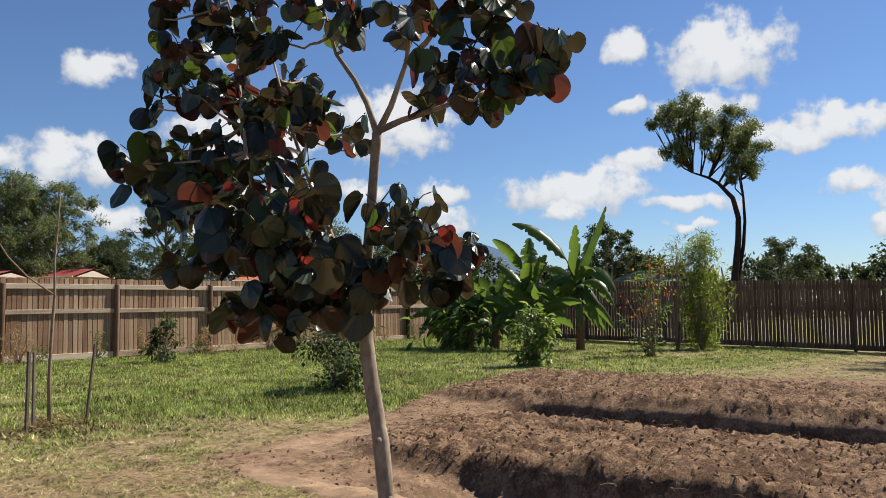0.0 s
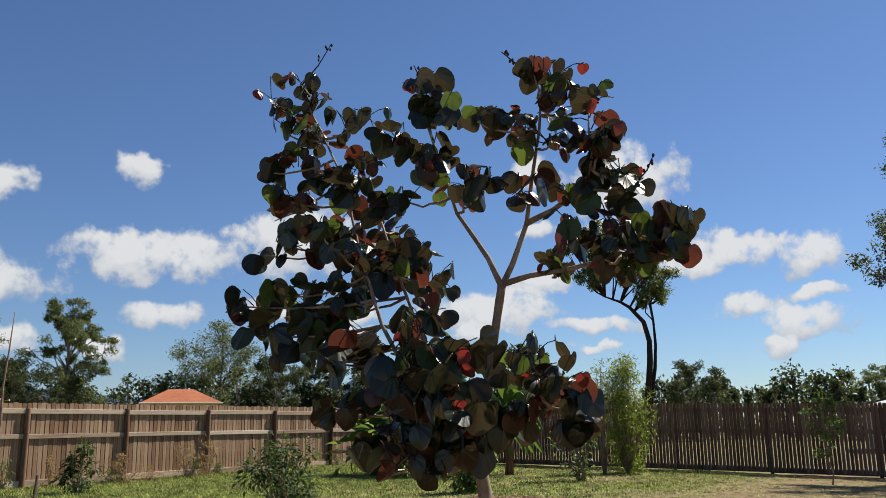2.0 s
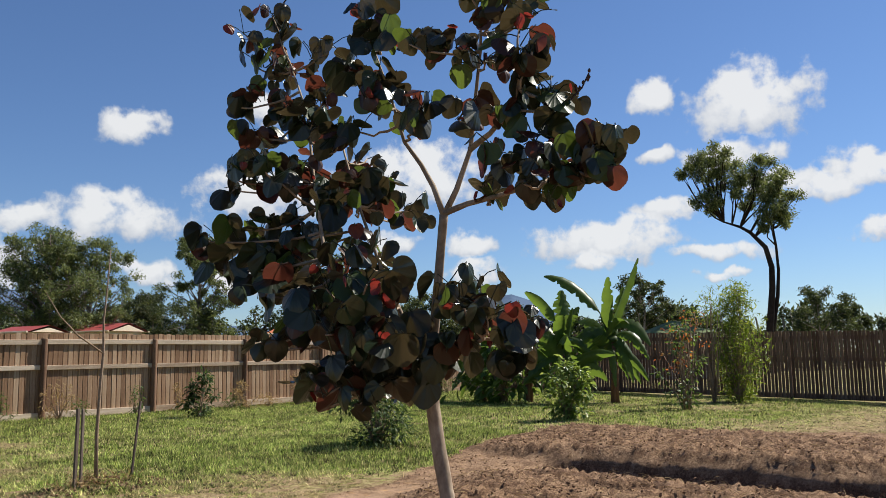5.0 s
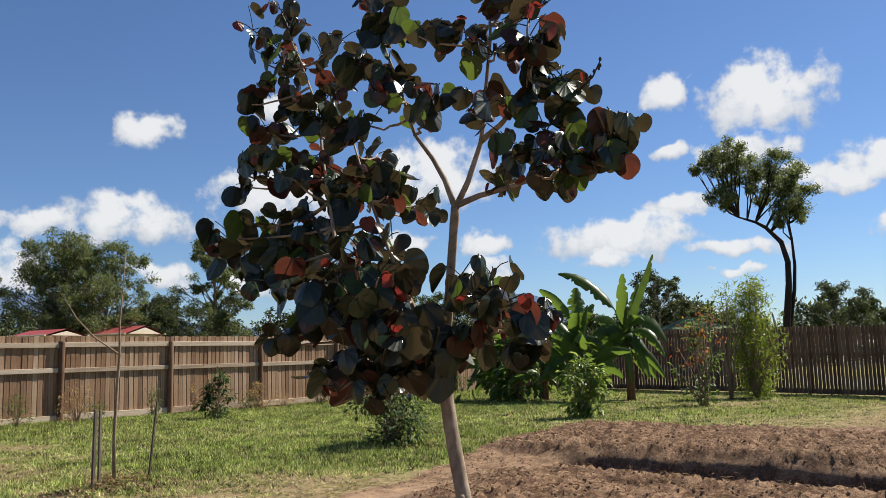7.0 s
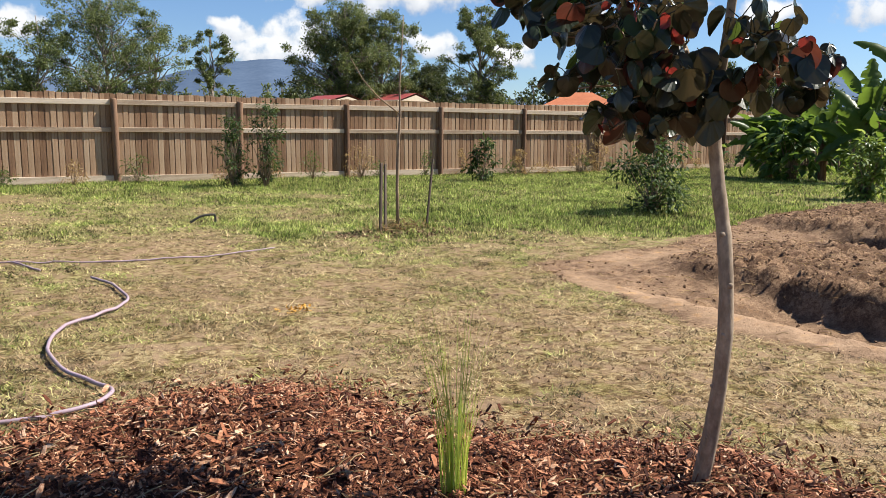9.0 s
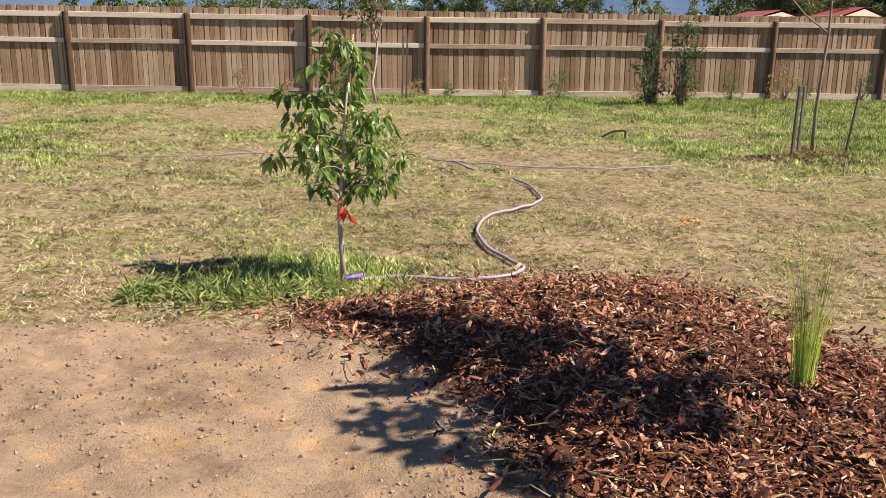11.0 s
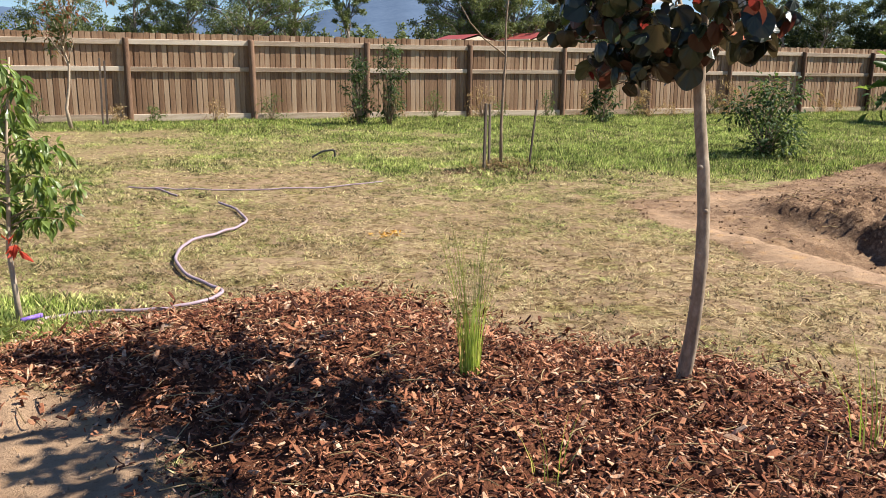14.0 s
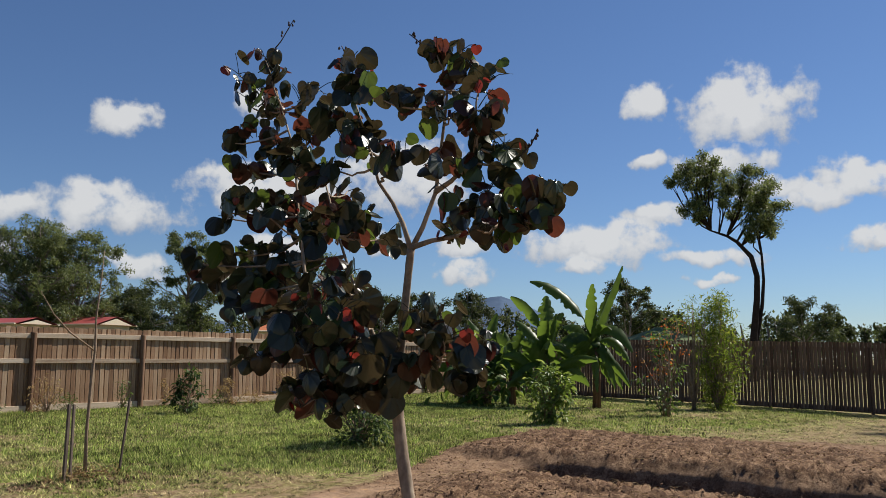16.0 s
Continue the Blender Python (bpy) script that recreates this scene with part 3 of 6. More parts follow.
gx = graded(-3500, 4500, -10.5, 5.2, 0.05, 1.12)
gy = graded(-3500, 4500, -18.2, -10.6, 0.045, 1.10)
GX, GY = np.meshgrid(gx, gy)
gz, g_green, g_soil, g_clay, g_mulch = surface(GX.ravel(), GY.ravel())
nx, ny = len(gx), len(gy)
idx = np.arange(nx * ny).reshape(ny, nx)
quads = np.stack([idx[:-1, :-1], idx[:-1, 1:], idx[1:, 1:], idx[1:, :-1]], -1).reshape(-1, 4)
me = bpy.data.meshes.new("ground")
me.from_pydata(np.stack([GX.ravel(), GY.ravel(), gz], -1).tolist(), [], quads.tolist())
me.materials.append(M_GROUND)
me.polygons.foreach_set("use_smooth", [True] * len(me.polygons))
for name, values in (("green", g_green), ("soil", g_soil), ("clay", g_clay), ("mulch", g_mulch)):
    me.attributes.new(name, "FLOAT", "POINT").data.foreach_set("value", values.astype(np.float32))
ground = tagged(new("ground", me), "dry patchy lawn with bare earth, dug soil and mulch", "ground", kind="structure")


def height(x, y):
    return float(surface(np.array([x]), np.array([y]))[0][0])



# ---- plants ----
def foliage(centres, spread, count, size, aspect=0.45, seed=0, droop=0.4, flat=1.0):
    """Many small leaves (folded diamonds) scattered round centres: verts, faces. spread: a number or one for each centre."""
    rs = np.random.RandomState(seed)
    c = np.asarray([tuple(p) for p in centres], float)
    sp = np.broadcast_to(np.asarray(spread, float), (len(c),))
    n = len(c) * count
    base = np.repeat(c, count, 0)
    d = rs.normal(size=(n, 3))
    d /= np.linalg.norm(d, axis=1)[:, None]
    d *= (rs.uniform(0.0, 1.0, (n, 1)) ** 0.5) * np.repeat(sp, count)[:, None]
    d[:, 2] *= flat
    p = base + d
    along = rs.normal(size=(n, 3))
    along[:, 2] -= droop
    along /= np.linalg.norm(along, axis=1)[:, None]
    side = np.cross(along, rs.normal(size=(n, 3)))
    side /= np.linalg.norm(side, axis=1)[:, None] + 1e-9
    up = np.cross(side, along)
    s = size * rs.uniform(0.6, 1.3, (n, 1))
    v = np.stack([p, p + along * s * 0.45 + side * s * aspect * 0.5 + up * s * 0.08, p + along * s, p + along * s * 0.45 - side * s * aspect * 0.5 + up * s * 0.08], 1).reshape(-1, 3)
    i = np.arange(n)[:, None] * 4
    f = np.concatenate([i + np.array([[0, 1, 2]]), i + np.array([[0, 2, 3]])], 0)
    return v.tolist(), f.tolist()


def ovate(centres, spread, count, size, aspect=0.45, seed=0, droop=0.6):
    """Ovate leaves with a folded midrib and a bent tip, in whorls round centres: verts, faces."""
    rng = random.Random(seed)
    verts, faces = [], []
    for c in centres:
        c = Vector(c)
        for _ in range(count):
            out = Vector((rng.gauss(0, 1), rng.gauss(0, 1), rng.gauss(0, .6))).normalized()
            along = (out + Vector((0, 0, -droop * rng.uniform(.3, 1.3)))).normalized()
            side = along.cross(Vector((rng.gauss(0, .35), rng.gauss(0, .35), 1))).normalized()
            up = side.cross(along)
            s, w = size * rng.uniform(.6, 1.25), aspect * rng.uniform(.8, 1.15) * .5
            p = c + out * spread * rng.uniform(.15, 1.0)
            o = len(verts)
            for k, ww, bow in ((0, 0, 0), (.3, .85, .05), (.6, 1.0, .05), (.85, .5, -.01), (1.06, 0, -.09)):
                mid = p + along * s * k + up * s * bow
                if ww:
                    verts += [mid - side * s * w * ww + up * s * .10 * ww, mid, mid + side * s * w * ww + up * s * .10 * ww]
                else:
                    verts.append(mid)
            a, b, d, e = o, o + 1, o + 4, o + 7
            faces += [(a, b + 1, b), (a, b + 2, b + 1)]
            for m, n in ((b, d), (d, e)):
                faces += [(m, m + 1, n + 1, n), (m + 1, m + 2, n + 2, n + 1)]
            faces += [(e, e + 1, o + 10), (e + 1, e + 2, o + 10)]
    return verts, faces


def limb_tips(base, top, spread, count, rng, low=0.35):
    """Tips of limbs in an uneven egg round the upper part of a trunk."""
    tips = []
    for i in range(count):
        s = low + (1 - low) * (i + rng.random()) / count
        a = rng.uniform(0, 2 * math.pi)
        prof = math.sin(math.pi * min(1.0, 0.12 + 0.80 * (s - low) / (1 - low)))
        r = spread * prof * rng.uniform(0.45, 1.1)
        p = Vector(base).lerp(Vector(top), s)
        tips.append(Vector((p.x + r * math.cos(a), p.y + r * math.sin(a), p.z + rng.uniform(-.05, .1) * spread)))
    return tips


def branching(base, top, tips, r0, rng, forks=2, sides=6):
    """Trunk, limbs to the tips and small forks. Gives the trunk's and the limbs' tubes and the ends."""
    base, top = Vector(base), Vector(top)
    trunk_pts = bend(base, top, 0, 9, 0.02 * (top - base).length, rng)
    trunk_pts[0] = base.copy()
    radii = [r0 * (1 - 0.88 * i / 8) for i in range(9)]
    radii[0] *= 1.25
    trunk = tube(trunk_pts, radii, sides + 3)
    limbs, ends = [], []
    for tip in tips:
        s = max(0.15, min(0.93, (tip.z - base.z) / max(0.01, top.z - base.z) - rng.uniform(0.12, 0.3)))
        k = s * 8
        i = min(7, int(k))
        a = trunk_pts[i].lerp(trunk_pts[i + 1], k - i)
        ra = r0 * (1 - 0.88 * s) * 0.55
        pts = bend(a, tip, 0.06 * (tip - a).length, 6, 0.05 * (tip - a).length, rng)
        limbs.append(tube(pts, [ra * (1 - 0.8 * j / 5) for j in range(6)], sides))
        ends.append(tip)
        for _ in range(forks):
            j = rng.randint(2, 4)
            q = pts[j] + Vector((rng.uniform(-1, 1), rng.uniform(-1, 1), rng.uniform(-.3, .9))) * (tip - a).length * 0.35
            limbs.append(tube(bend(pts[j], q, 0, 4, 0.02 * (tip - a).length, rng), [ra * 0.4, ra * 0.3, ra * 0.2, ra * 0.1], 5))
            ends.append(q)
    return trunk, limbs, ends


def tree(name, x, y, h, spread, seed, label, leaf=M_GUM, bark=M_GUM_BARK, clumps=30, per=60, size=0.35, r0=None, low=0.35, lean=(0, 0), clump=None, z0=None, group="", category="tree", aspect=0.32, forks=2):
    rng = random.Random(seed)
    z = height(x, y) if z0 is None else z0
    t = thing(name, pose(x, y, z - 0.02), label, category, group)
    top = Vector((lean[0], lean[1], h * 0.93))
    tips = limb_tips((0, 0, 0), top, spread, clumps, rng, low)
    trunk, limbs, ends = branching((0, 0, 0), top, tips, r0 or h * 0.018, rng, forks)
    part_mesh("trunk", mesh_from("trunk", *trunk, bark, True), t)
    for i in range(0, len(limbs), 1 + forks):
        part_mesh("limb", mesh_from("limb", *join(limbs[i:i + 1 + forks]), bark, True), t)
    cl = clump or spread * 0.165
    v, f = foliage(ends, [cl * rng.uniform(0.6, 1.25) for _ in ends], per, size, aspect, seed, 0.5, 0.75)
    part_mesh("crown", mesh_from("crown", v, f, leaf), t)
    return t


def shrub(name, x, y, h, spread, seed, label, leaf=M_SHRUB, clumps=16, per=40, size=0.06, category="shrub", bottom=0.05, aspect=0.5, group="", stems=5, clump=None, bark=M_STEM):
    rng = random.Random(seed)
    t = thing(name, pose(x, y, height(x, y) - 0.01), label, category, group)
    ends, tubes = [], []
    for i in range(clumps):
        s = (i + 0.5) / clumps
        zz = h * (bottom + (0.95 - bottom) * s)
        a = rng.uniform(0, 6.283)
        r = spread * math.sin(math.pi * (0.25 + 0.62 * s)) * rng.uniform(0.2, 1.0)
        ends.append(Vector((r * math.cos(a), r * math.sin(a), zz)))
    for i, e in enumerate(ends):
        b = Vector((rng.uniform(-.06, .06) * spread, rng.uniform(-.06, .06) * spread, 0))
        tubes.append(tube(bend(b, e, 0.05 * h, 5, 0.02 * h, rng), [0.012 * h ** 0.5 * (1 - 0.18 * j) for j in range(5)], 5))
    for tb in tubes:
        part_mesh("stem", mesh_from("stem", *tb, bark, True), t)
    if category == "bamboo" or leaf in (M_DRY, M_RUST):
        v, f = foliage(ends, [(clump or spread * 0.42) * rng.uniform(0.6, 1.2) for _ in ends], per, size, aspect, seed, 0.3, 0.9)
    else:
        v, f = ovate(ends, clump or spread * 0.40, per, size, aspect, seed, 0.4)
    part_mesh("leaves", mesh_from("leaves", v, f, leaf), t)
    return t


# ---- fences ----
def paling_mesh(w, h, d, mat, cut):
    bm = bmesh.new()
    box(bm, (0, 0, h / 2), (w, d, h), None, 0.003)
    bmesh.ops.bisect_plane(bm, geom=bm.verts[:] + bm.edges[:] + bm.faces[:], plane_co=(0, 0, h - 0.006), plane_no=(cut, 0, 1), clear_outer=True)
    es = [e for e in bm.edges if e.is_boundary]
    if es:
        bmesh.ops.holes_fill(bm, edges=es)
    me = bpy.data.meshes.new("paling")
    bm.to_mesh(me)
    bm.free()
    me.materials.append(mat)
    return me


def post_mesh(h, r):
    rng = random.Random(3)
    pts = [(0, 0, z) for z in (-0.2, 0, h * .3, h * .6, h - 0.03, h)]
    v, f = tube(pts, [r * 1.05, r * 1.03, r, r * .98, r * .97, r * .88], 10)
    v = [Vector((p.x * (1 + rng.uniform(-.03, .03)), p.y, p.z)) for p in v]
    return mesh_from("post", v, f, M_POST, True)


def rail_mesh(length, h, d, mat):
    bm = bmesh.new()
    box(bm, (0, 0, 0), (length, d, h), None, 0.006)
    me = bpy.data.meshes.new("rail")
    bm.to_mesh(me)
    bm.free()
    me.materials.append(mat)
    return me


def fence(name, m, x0, x1, posts, label, base, face, gap, near, seed, back, wood_mat=M_PALING):
    """A paling fence along its own x. base(x): the foot's height; face: -1 when rails stand on the -y side of the palings; near: the stretch whose palings are pieces."""
    rng = random.Random(seed)
    pitch = 0.118 if back else 0.1005
    f = thing(name, m, label, "fence")
    pal = [paling_mesh(pitch - .0025 - gap, 1.86 + (0.006 if back else 0.004) * k, 0.018 if back else 0.024, wood_mat, c) for k, c in enumerate((0.0, 0.03, -0.04, 0.02, -0.02))]
    post = post_mesh(1.80, 0.072 if back else 0.05)
    rows = []
    x = x0
    while x < x1:
        loose = 1.0 if back else 0.35
        zz = base(x) + 0.05 + rng.uniform(-.008, .008) * loose
        mm = pose(x, 0.008 * (rng.random() - .5) * loose, zz, 0, rng.uniform(-.5, .5) * loose, rng.uniform(-1.5, 1.5) * loose)
        me_p = rng.choice(pal)
        if near[0] < x < near[1]:
            part_mesh("paling", me_p, f, "", mm)
        else:
            rows.append(([mm @ v.co for v in me_p.vertices], [tuple(p.vertices) for p in me_p.polygons]))
        if back:
            mb = pose(x + pitch / 2, -face * 0.021, zz - .01, 0, rng.uniform(-.5, .5), 0)
            rows.append(([mb @ v.co for v in me_p.vertices], [tuple(p.vertices) for p in me_p.polygons]))
        x += pitch + rng.uniform(-.002, .003)
    if rows:
        ob = part_mesh("paling_backing", mesh_from("paling_backing", *join(rows), M_PALING_JOINED), f)
        ob["kind"] = "stuff"
    for i, px in enumerate(posts):
        part_mesh("post", post, f, "", pose(px, face * 0.052, base(px) + rng.uniform(-.01, .01), rng.uniform(-.7, .7), rng.uniform(-.9, .9), rng.uniform(0, 360)))
    for a, b in zip(posts[:-1], posts[1:]):
        za, zb = base(a), base(b)
        length = b - a - 0.10
        for zz, hh in ((1.72, 0.115), (1.15, 0.105), (0.09, 0.15)):
            tilt = math.degrees(math.atan2(zb - za, b - a))
            part_mesh("rail", rail_mesh(length, hh, 0.044, M_RAIL if wood_mat is M_PALING else wood_mat), f, "", pose((a + b) / 2, face * 0.034, (za + zb) / 2 + zz + rng.uniform(-.012, .012), 0, -tilt + rng.uniform(-.2, .2), 0))
    return f


SPACING = 2.7
fence("paling_fence", pose(0, 0, 0), -24.0, 16.15, [SPACING * k for k in range(-9, 7)], "weathered brown timber paling fence with three rails and round posts", lambda x: 0.0, -1, 0.011, (-13.6, 15.6), 5, True)
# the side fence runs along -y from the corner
# its palings and rails carry the shade of the unlit side as colour
fence("paling_fence", pose(16.2, 0, 0, 0, 0, -90), 0.1, 24.0, [0.1 + SPACING * k for k in range(0, 9)], "backlit timber paling fence with gaps between palings, shade put into its dark colour", lambda s: -0.021 * max(0.0, s - 5), 1, 0.016, (0.1, 22.0), 6, False, M_PALING_BACKLIT)


# ---- red-leaved tree in the mulch ----
def heart_leaf(name, mat, seed):
    """A round heart-shaped blade, 1 long, stalk end at the origin, tip towards -z, cupped, with ribs running out from the stalk."""
    rng = random.Random(seed)
    cup, fold, curl = rng.uniform(-.2, .4), rng.uniform(0.10, 0.42), rng.uniform(-.3, .6)
    n, steps = 21, (0.28, 0.55, 0.8, 1.0)
    wavy = rng.uniform(.012, .03)
    heart = Vector((0, -0.08))
    verts, faces, vein = [], [], []

    def place(xx, zz):
        return Vector((xx, fold * abs(xx) * 1.1 + cup * (xx * xx + (zz + .42) ** 2) + curl * max(0, -zz - .4) ** 2 * 1.5, zz))
    verts.append(place(*heart))
    vein.append(1.0)
    for s in steps:
        for k in range(n):
            a = 2 * math.pi * k / n
            r = 0.50 * (1 + 0.03 * math.sin(3 * a + seed))
            xx, zz = r * math.sin(a) * 1.02, -0.45 - r * math.cos(a)
            down = math.cos(a)
            if down > 0.80:
                zz -= 0.10 * (down - 0.80) / 0.20
            if down < -0.88:
                zz -= 0.13 * (-down - 0.88) / 0.12
            p = place(heart.x + (xx - heart.x) * s, heart.y + (zz - heart.y) * s)
            rib = 1.0 if k % 3 == 0 else 0.0
            p.y += (0.006 * s if rib else -0.002 * s) + wavy * s * s * math.sin(5 * a + seed)
            verts.append(p)
            vein.append(rib)
    for k in range(n):
        k2 = (k + 1) % n
        faces.append((0, 1 + k, 1 + k2))
        for j in range(len(steps) - 1):
            o = 1 + j * n
            faces.append((o + k, o + n + k, o + n + k2, o + k2))
    me = mesh_from(name, verts, faces, mat, True)
    me.attributes.new("vein", "FLOAT", "POINT").data.foreach_set("value", vein)
    return me


def trunk_skin(pts, rad):
    """More rings along a trunk, with small swellings."""
    rng = random.Random(4)
    p2, r2 = [], []
    for i in range(len(pts) - 1):
        for k in range(4):
            s = k / 4
            p2.append(pts[i].lerp(pts[i + 1], s))
            r2.append((rad[i] * (1 - s) + rad[i + 1] * s) * rng.uniform(.965, 1.05))
    return p2 + [pts[-1]], r2 + [rad[-1]]


# ends of the twigs in metres: across, away, up from the foot of the trunk
TWIGS_LEFT = [(-0.59, 0.34, 2.22), (-0.54, 0.29, 2.09), (-0.50, 0.33, 2.28), (-0.29, 0.19, 2.12), (-0.59, 0.24, 1.94), (-0.53, 0.2, 1.84), (-0.43, 0.16, 1.89), (-0.55, -0.03, 1.66), (-0.44, -0.15, 1.67), (-0.39, 0.0, 1.7), (-0.64, 0.11, 1.5), (-0.60, 0.11, 1.42), (-0.5, 0.11, 1.53), (-0.51, 0.1, 1.36), (-0.4, -0.01, 1.39), (-0.34, -0.01, 1.49), (-0.38, -0.27, 1.2), (-0.31, -0.36, 1.26), (-0.33, -0.1, 1.10), (-0.25, -0.27, 1.07), (-0.17, -0.24, 1.05), (-0.2, -0.26, 1.15), (-0.12, -0.2, 1.10), (-0.23, -0.44, 1.21), (-0.44, 0.28, 2.05), (-0.42, -0.2, 1.33)]
TWIGS_MID = [(-0.16, -0.12, 2.09), (-0.1, -0.18, 1.99), (-0.21, 0.05, 1.97), (-0.13, -0.1, 1.89), (-0.04, -0.3, 1.93), (-0.16, -0.16, 1.84), (-0.22, -0.02, 1.77), (-0.33, 0.06, 1.83), (-0.3, 0.08, 1.64), (-0.21, 0.17, 1.65), (-0.14, 0.16, 1.65), (-0.05, 0.31, 1.62), (-0.19, -0.32, 1.41), (-0.13, -0.13, 1.45), (-0.24, -0.35, 1.32), (-0.14, -0.43, 1.32), (-0.09, -0.34, 1.30), (-0.12, -0.33, 1.19), (-0.06, -0.29, 1.20), (-0.03, -0.21, 1.13), (0.01, -0.2, 1.16), (0.05, -0.27, 1.2), (0.05, -0.3, 1.33), (-0.25, 0.0, 1.55), (-0.02, -0.2, 1.78), (-0.30, 0.14, 1.95)]
TWIGS_RIGHT = [(0.11, -0.32, 2.06), (0.18, -0.36, 2.06), (0.27, -0.36, 1.98), (0.22, -0.42, 1.92), (0.24, -0.48, 1.84), (0.14, -0.34, 1.87), (0.08, -0.22, 1.95), (0.22, -0.46, 1.79), (0.30, -0.43, 1.76), (0.33, -0.42, 1.73), (0.17, -0.38, 1.72), (0.08, -0.22, 1.76), (0.24, -0.45, 1.65), (0.28, -0.46, 1.62), (0.16, -0.42, 1.62), (0.36, -0.48, 1.61), (0.42, -0.49, 1.62), (0.39, -0.52, 1.55), (0.33, -0.49, 1.56), (0.27, -0.46, 1.50), (0.21, -0.5, 1.53), (0.15, -0.31, 1.53), (0.08, -0.36, 1.27), (0.13, -0.36, 1.25), (0.22, -0.15, 1.22), (0.24, -0.33, 1.17), (0.19, -0.31, 1.10), (0.26, -0.15, 1.25), (0.16, -0.33, 1.98), (0.13, -0.2, 1.35)]


def hero_tree():
    rng = random.Random(11)
    t = thing("cottonwood_tree", pose(-6.56, -17.48, 0.08, 0, 0, -48), "young tree with round dark wine-red leaves in the mulch bed", "tree")
    trunk_pts = [Vector(p) for p in ((.010, .010, -.08), (.016, .006, .04), (.036, -.018, .18), (.052, -.048, .34), (.060, -.072, .50), (.056, -.078, .64), (.043, -.068, .78), (.020, -.048, .92), (.003, -.030, 1.055), (.010, -.062, 1.20), (.022, -.105, 1.32), (.033, -.150, 1.44), (.041, -.180, 1.52))]
    rad = [.031, .026, .0235, .022, .021, .020, .0195, .019, .0190, .0135, .0122, .0115, .0118]
    part_mesh("trunk", mesh_from("trunk", *tube(*trunk_skin(trunk_pts, rad), 14), M_BARK, True), t)
    for p, a in ((trunk_pts[3], 200), (trunk_pts[4], 250), (trunk_pts[5], 300), (trunk_pts[6], 250), (trunk_pts[2], 240)):
        dd = Vector((math.cos(radians(a)), math.sin(radians(a)), .3))
        part_mesh("knot", mesh_from("knot", *tube([p + dd * .012, p + dd * .021, p + dd * .026], [.011, .008, .003], 8), M_BARK, True), t)
    stems = [
        [(.041, -.18, 1.517), (.075, -.18, 1.585), (.113, -.19, 1.69), (.125, -.21, 1.80), (.14, -.25, 1.93), (.145, -.28, 2.06)],
        [(.003, -.03, 1.055), (-.06, -.10, 1.11), (-.13, -.16, 1.18), (-.20, -.21, 1.26), (-.27, -.12, 1.42), (-.32, .04, 1.65), (-.36, .17, 1.90), (-.45, .31, 2.15)],
        [(.041, -.18, 1.517), (.017, -.14, 1.60), (-.015, -.10, 1.67), (-.06, -.10, 1.735), (-.10, -.08, 1.88), (-.16, -.10, 2.05)],
        [(.045, -.18, 1.525), (.10, -.24, 1.537), (.17, -.35, 1.535), (.27, -.45, 1.55), (.36, -.49, 1.574)],
        [(.005, -.04, 1.09), (.06, -.20, 1.16), (.13, -.28, 1.20), (.20, -.25, 1.19)],
        [(.005, -.05, 1.12), (-.06, .02, 1.24), (-.13, .08, 1.40), (-.20, .12, 1.60), (-.26, .17, 1.82)],
        [(.113, -.19, 1.69), (.155, -.30, 1.70), (.20, -.42, 1.73), (.23, -.45, 1.86)],
    ]
    stems = [[Vector(p) for p in pts] for pts in stems]
    for pts in stems:
        n = len(pts)
        part_mesh("branch", mesh_from("branch", *tube(pts, [0.0088 * (1 - 0.68 * i / (n - 1)) for i in range(n)], 8), M_BARK, True), t)
    meshes = [heart_leaf("leaf", M_LEAF_DARK, k) for k in range(5)]
    bronze = [heart_leaf("leaf", M_LEAF_BRONZE, 10 + k) for k in range(3)]
    red = [heart_leaf("leaf", M_LEAF_RED, 20 + k) for k in range(2)]
    lit = [heart_leaf("leaf", M_LEAF_LIT, 30 + k) for k in range(3)]
    nodes = [pts[i].lerp(pts[i + 1], s) for pts in stems for i in range(len(pts) - 1) for s in (0, .33, .66)]
    stalks, rest, veins = [], {}, {}
    made = 0
    ends = [(Vector(p), n, True) for bank, n in ((TWIGS_LEFT, 11), (TWIGS_MID, 10), (TWIGS_RIGHT, 9)) for p in bank]
    # twigs deeper in the crown
    ends += [(p + Vector((rng.gauss(0, .04), rng.uniform(.08, .34), rng.gauss(0, .04))), 4, False) for p, n, _ in ends if n > 9 and p.z < 1.85]
    ends = [(p, n + 3 if n == 10 and p.z > 1.7 else n, o) for p, n, o in ends]
    for tip, count, outer in ends:
        best = min(nodes, key=lambda q: (q - tip).length + (0.5 * max(0, q.z - tip.z)))
        part_mesh("twig", mesh_from("twig", *tube(bend(best, tip, -0.015, 6, 0.008, rng), [0.0044, 0.0039, 0.0034, 0.003, 0.0026, 0.002], 6), M_BARK, True), t)
        right_low = tip.x > .05 and tip.z < 1.4
        for k in range(count):
            s = 1.04 - 0.62 * rng.random() ** 1.5
            node = best.lerp(tip, s)
            out = Vector((rng.uniform(-1, 1), rng.uniform(-1, 1), rng.uniform(-.4, .8)))
            out.normalize()
            q = node + out * rng.uniform(0.02, 0.07)
            u = rng.random()
            top_young = s > 0.9 and outer and rng.random() < (0.5 if tip.x > .08 and tip.z > 1.9 else 0.16)
            me_l = rng.choice(red if (top_young or u > 0.992) else bronze if u > (0.80 if right_low or tip.z > 1.6 else 0.89) else lit if u > 0.71 and tip.z > 1.25 else meshes)
            sz = (0.043 + 0.046 * rng.random() ** 1.6) * (0.48 if me_l in red else 1.0) * (0.9 if tip.z > 1.9 else 1.0) * (0.9 if tip.x > .05 else 1.0)
            q.z += 0.35 * sz
            if q.z - sz < 0.98:
                continue
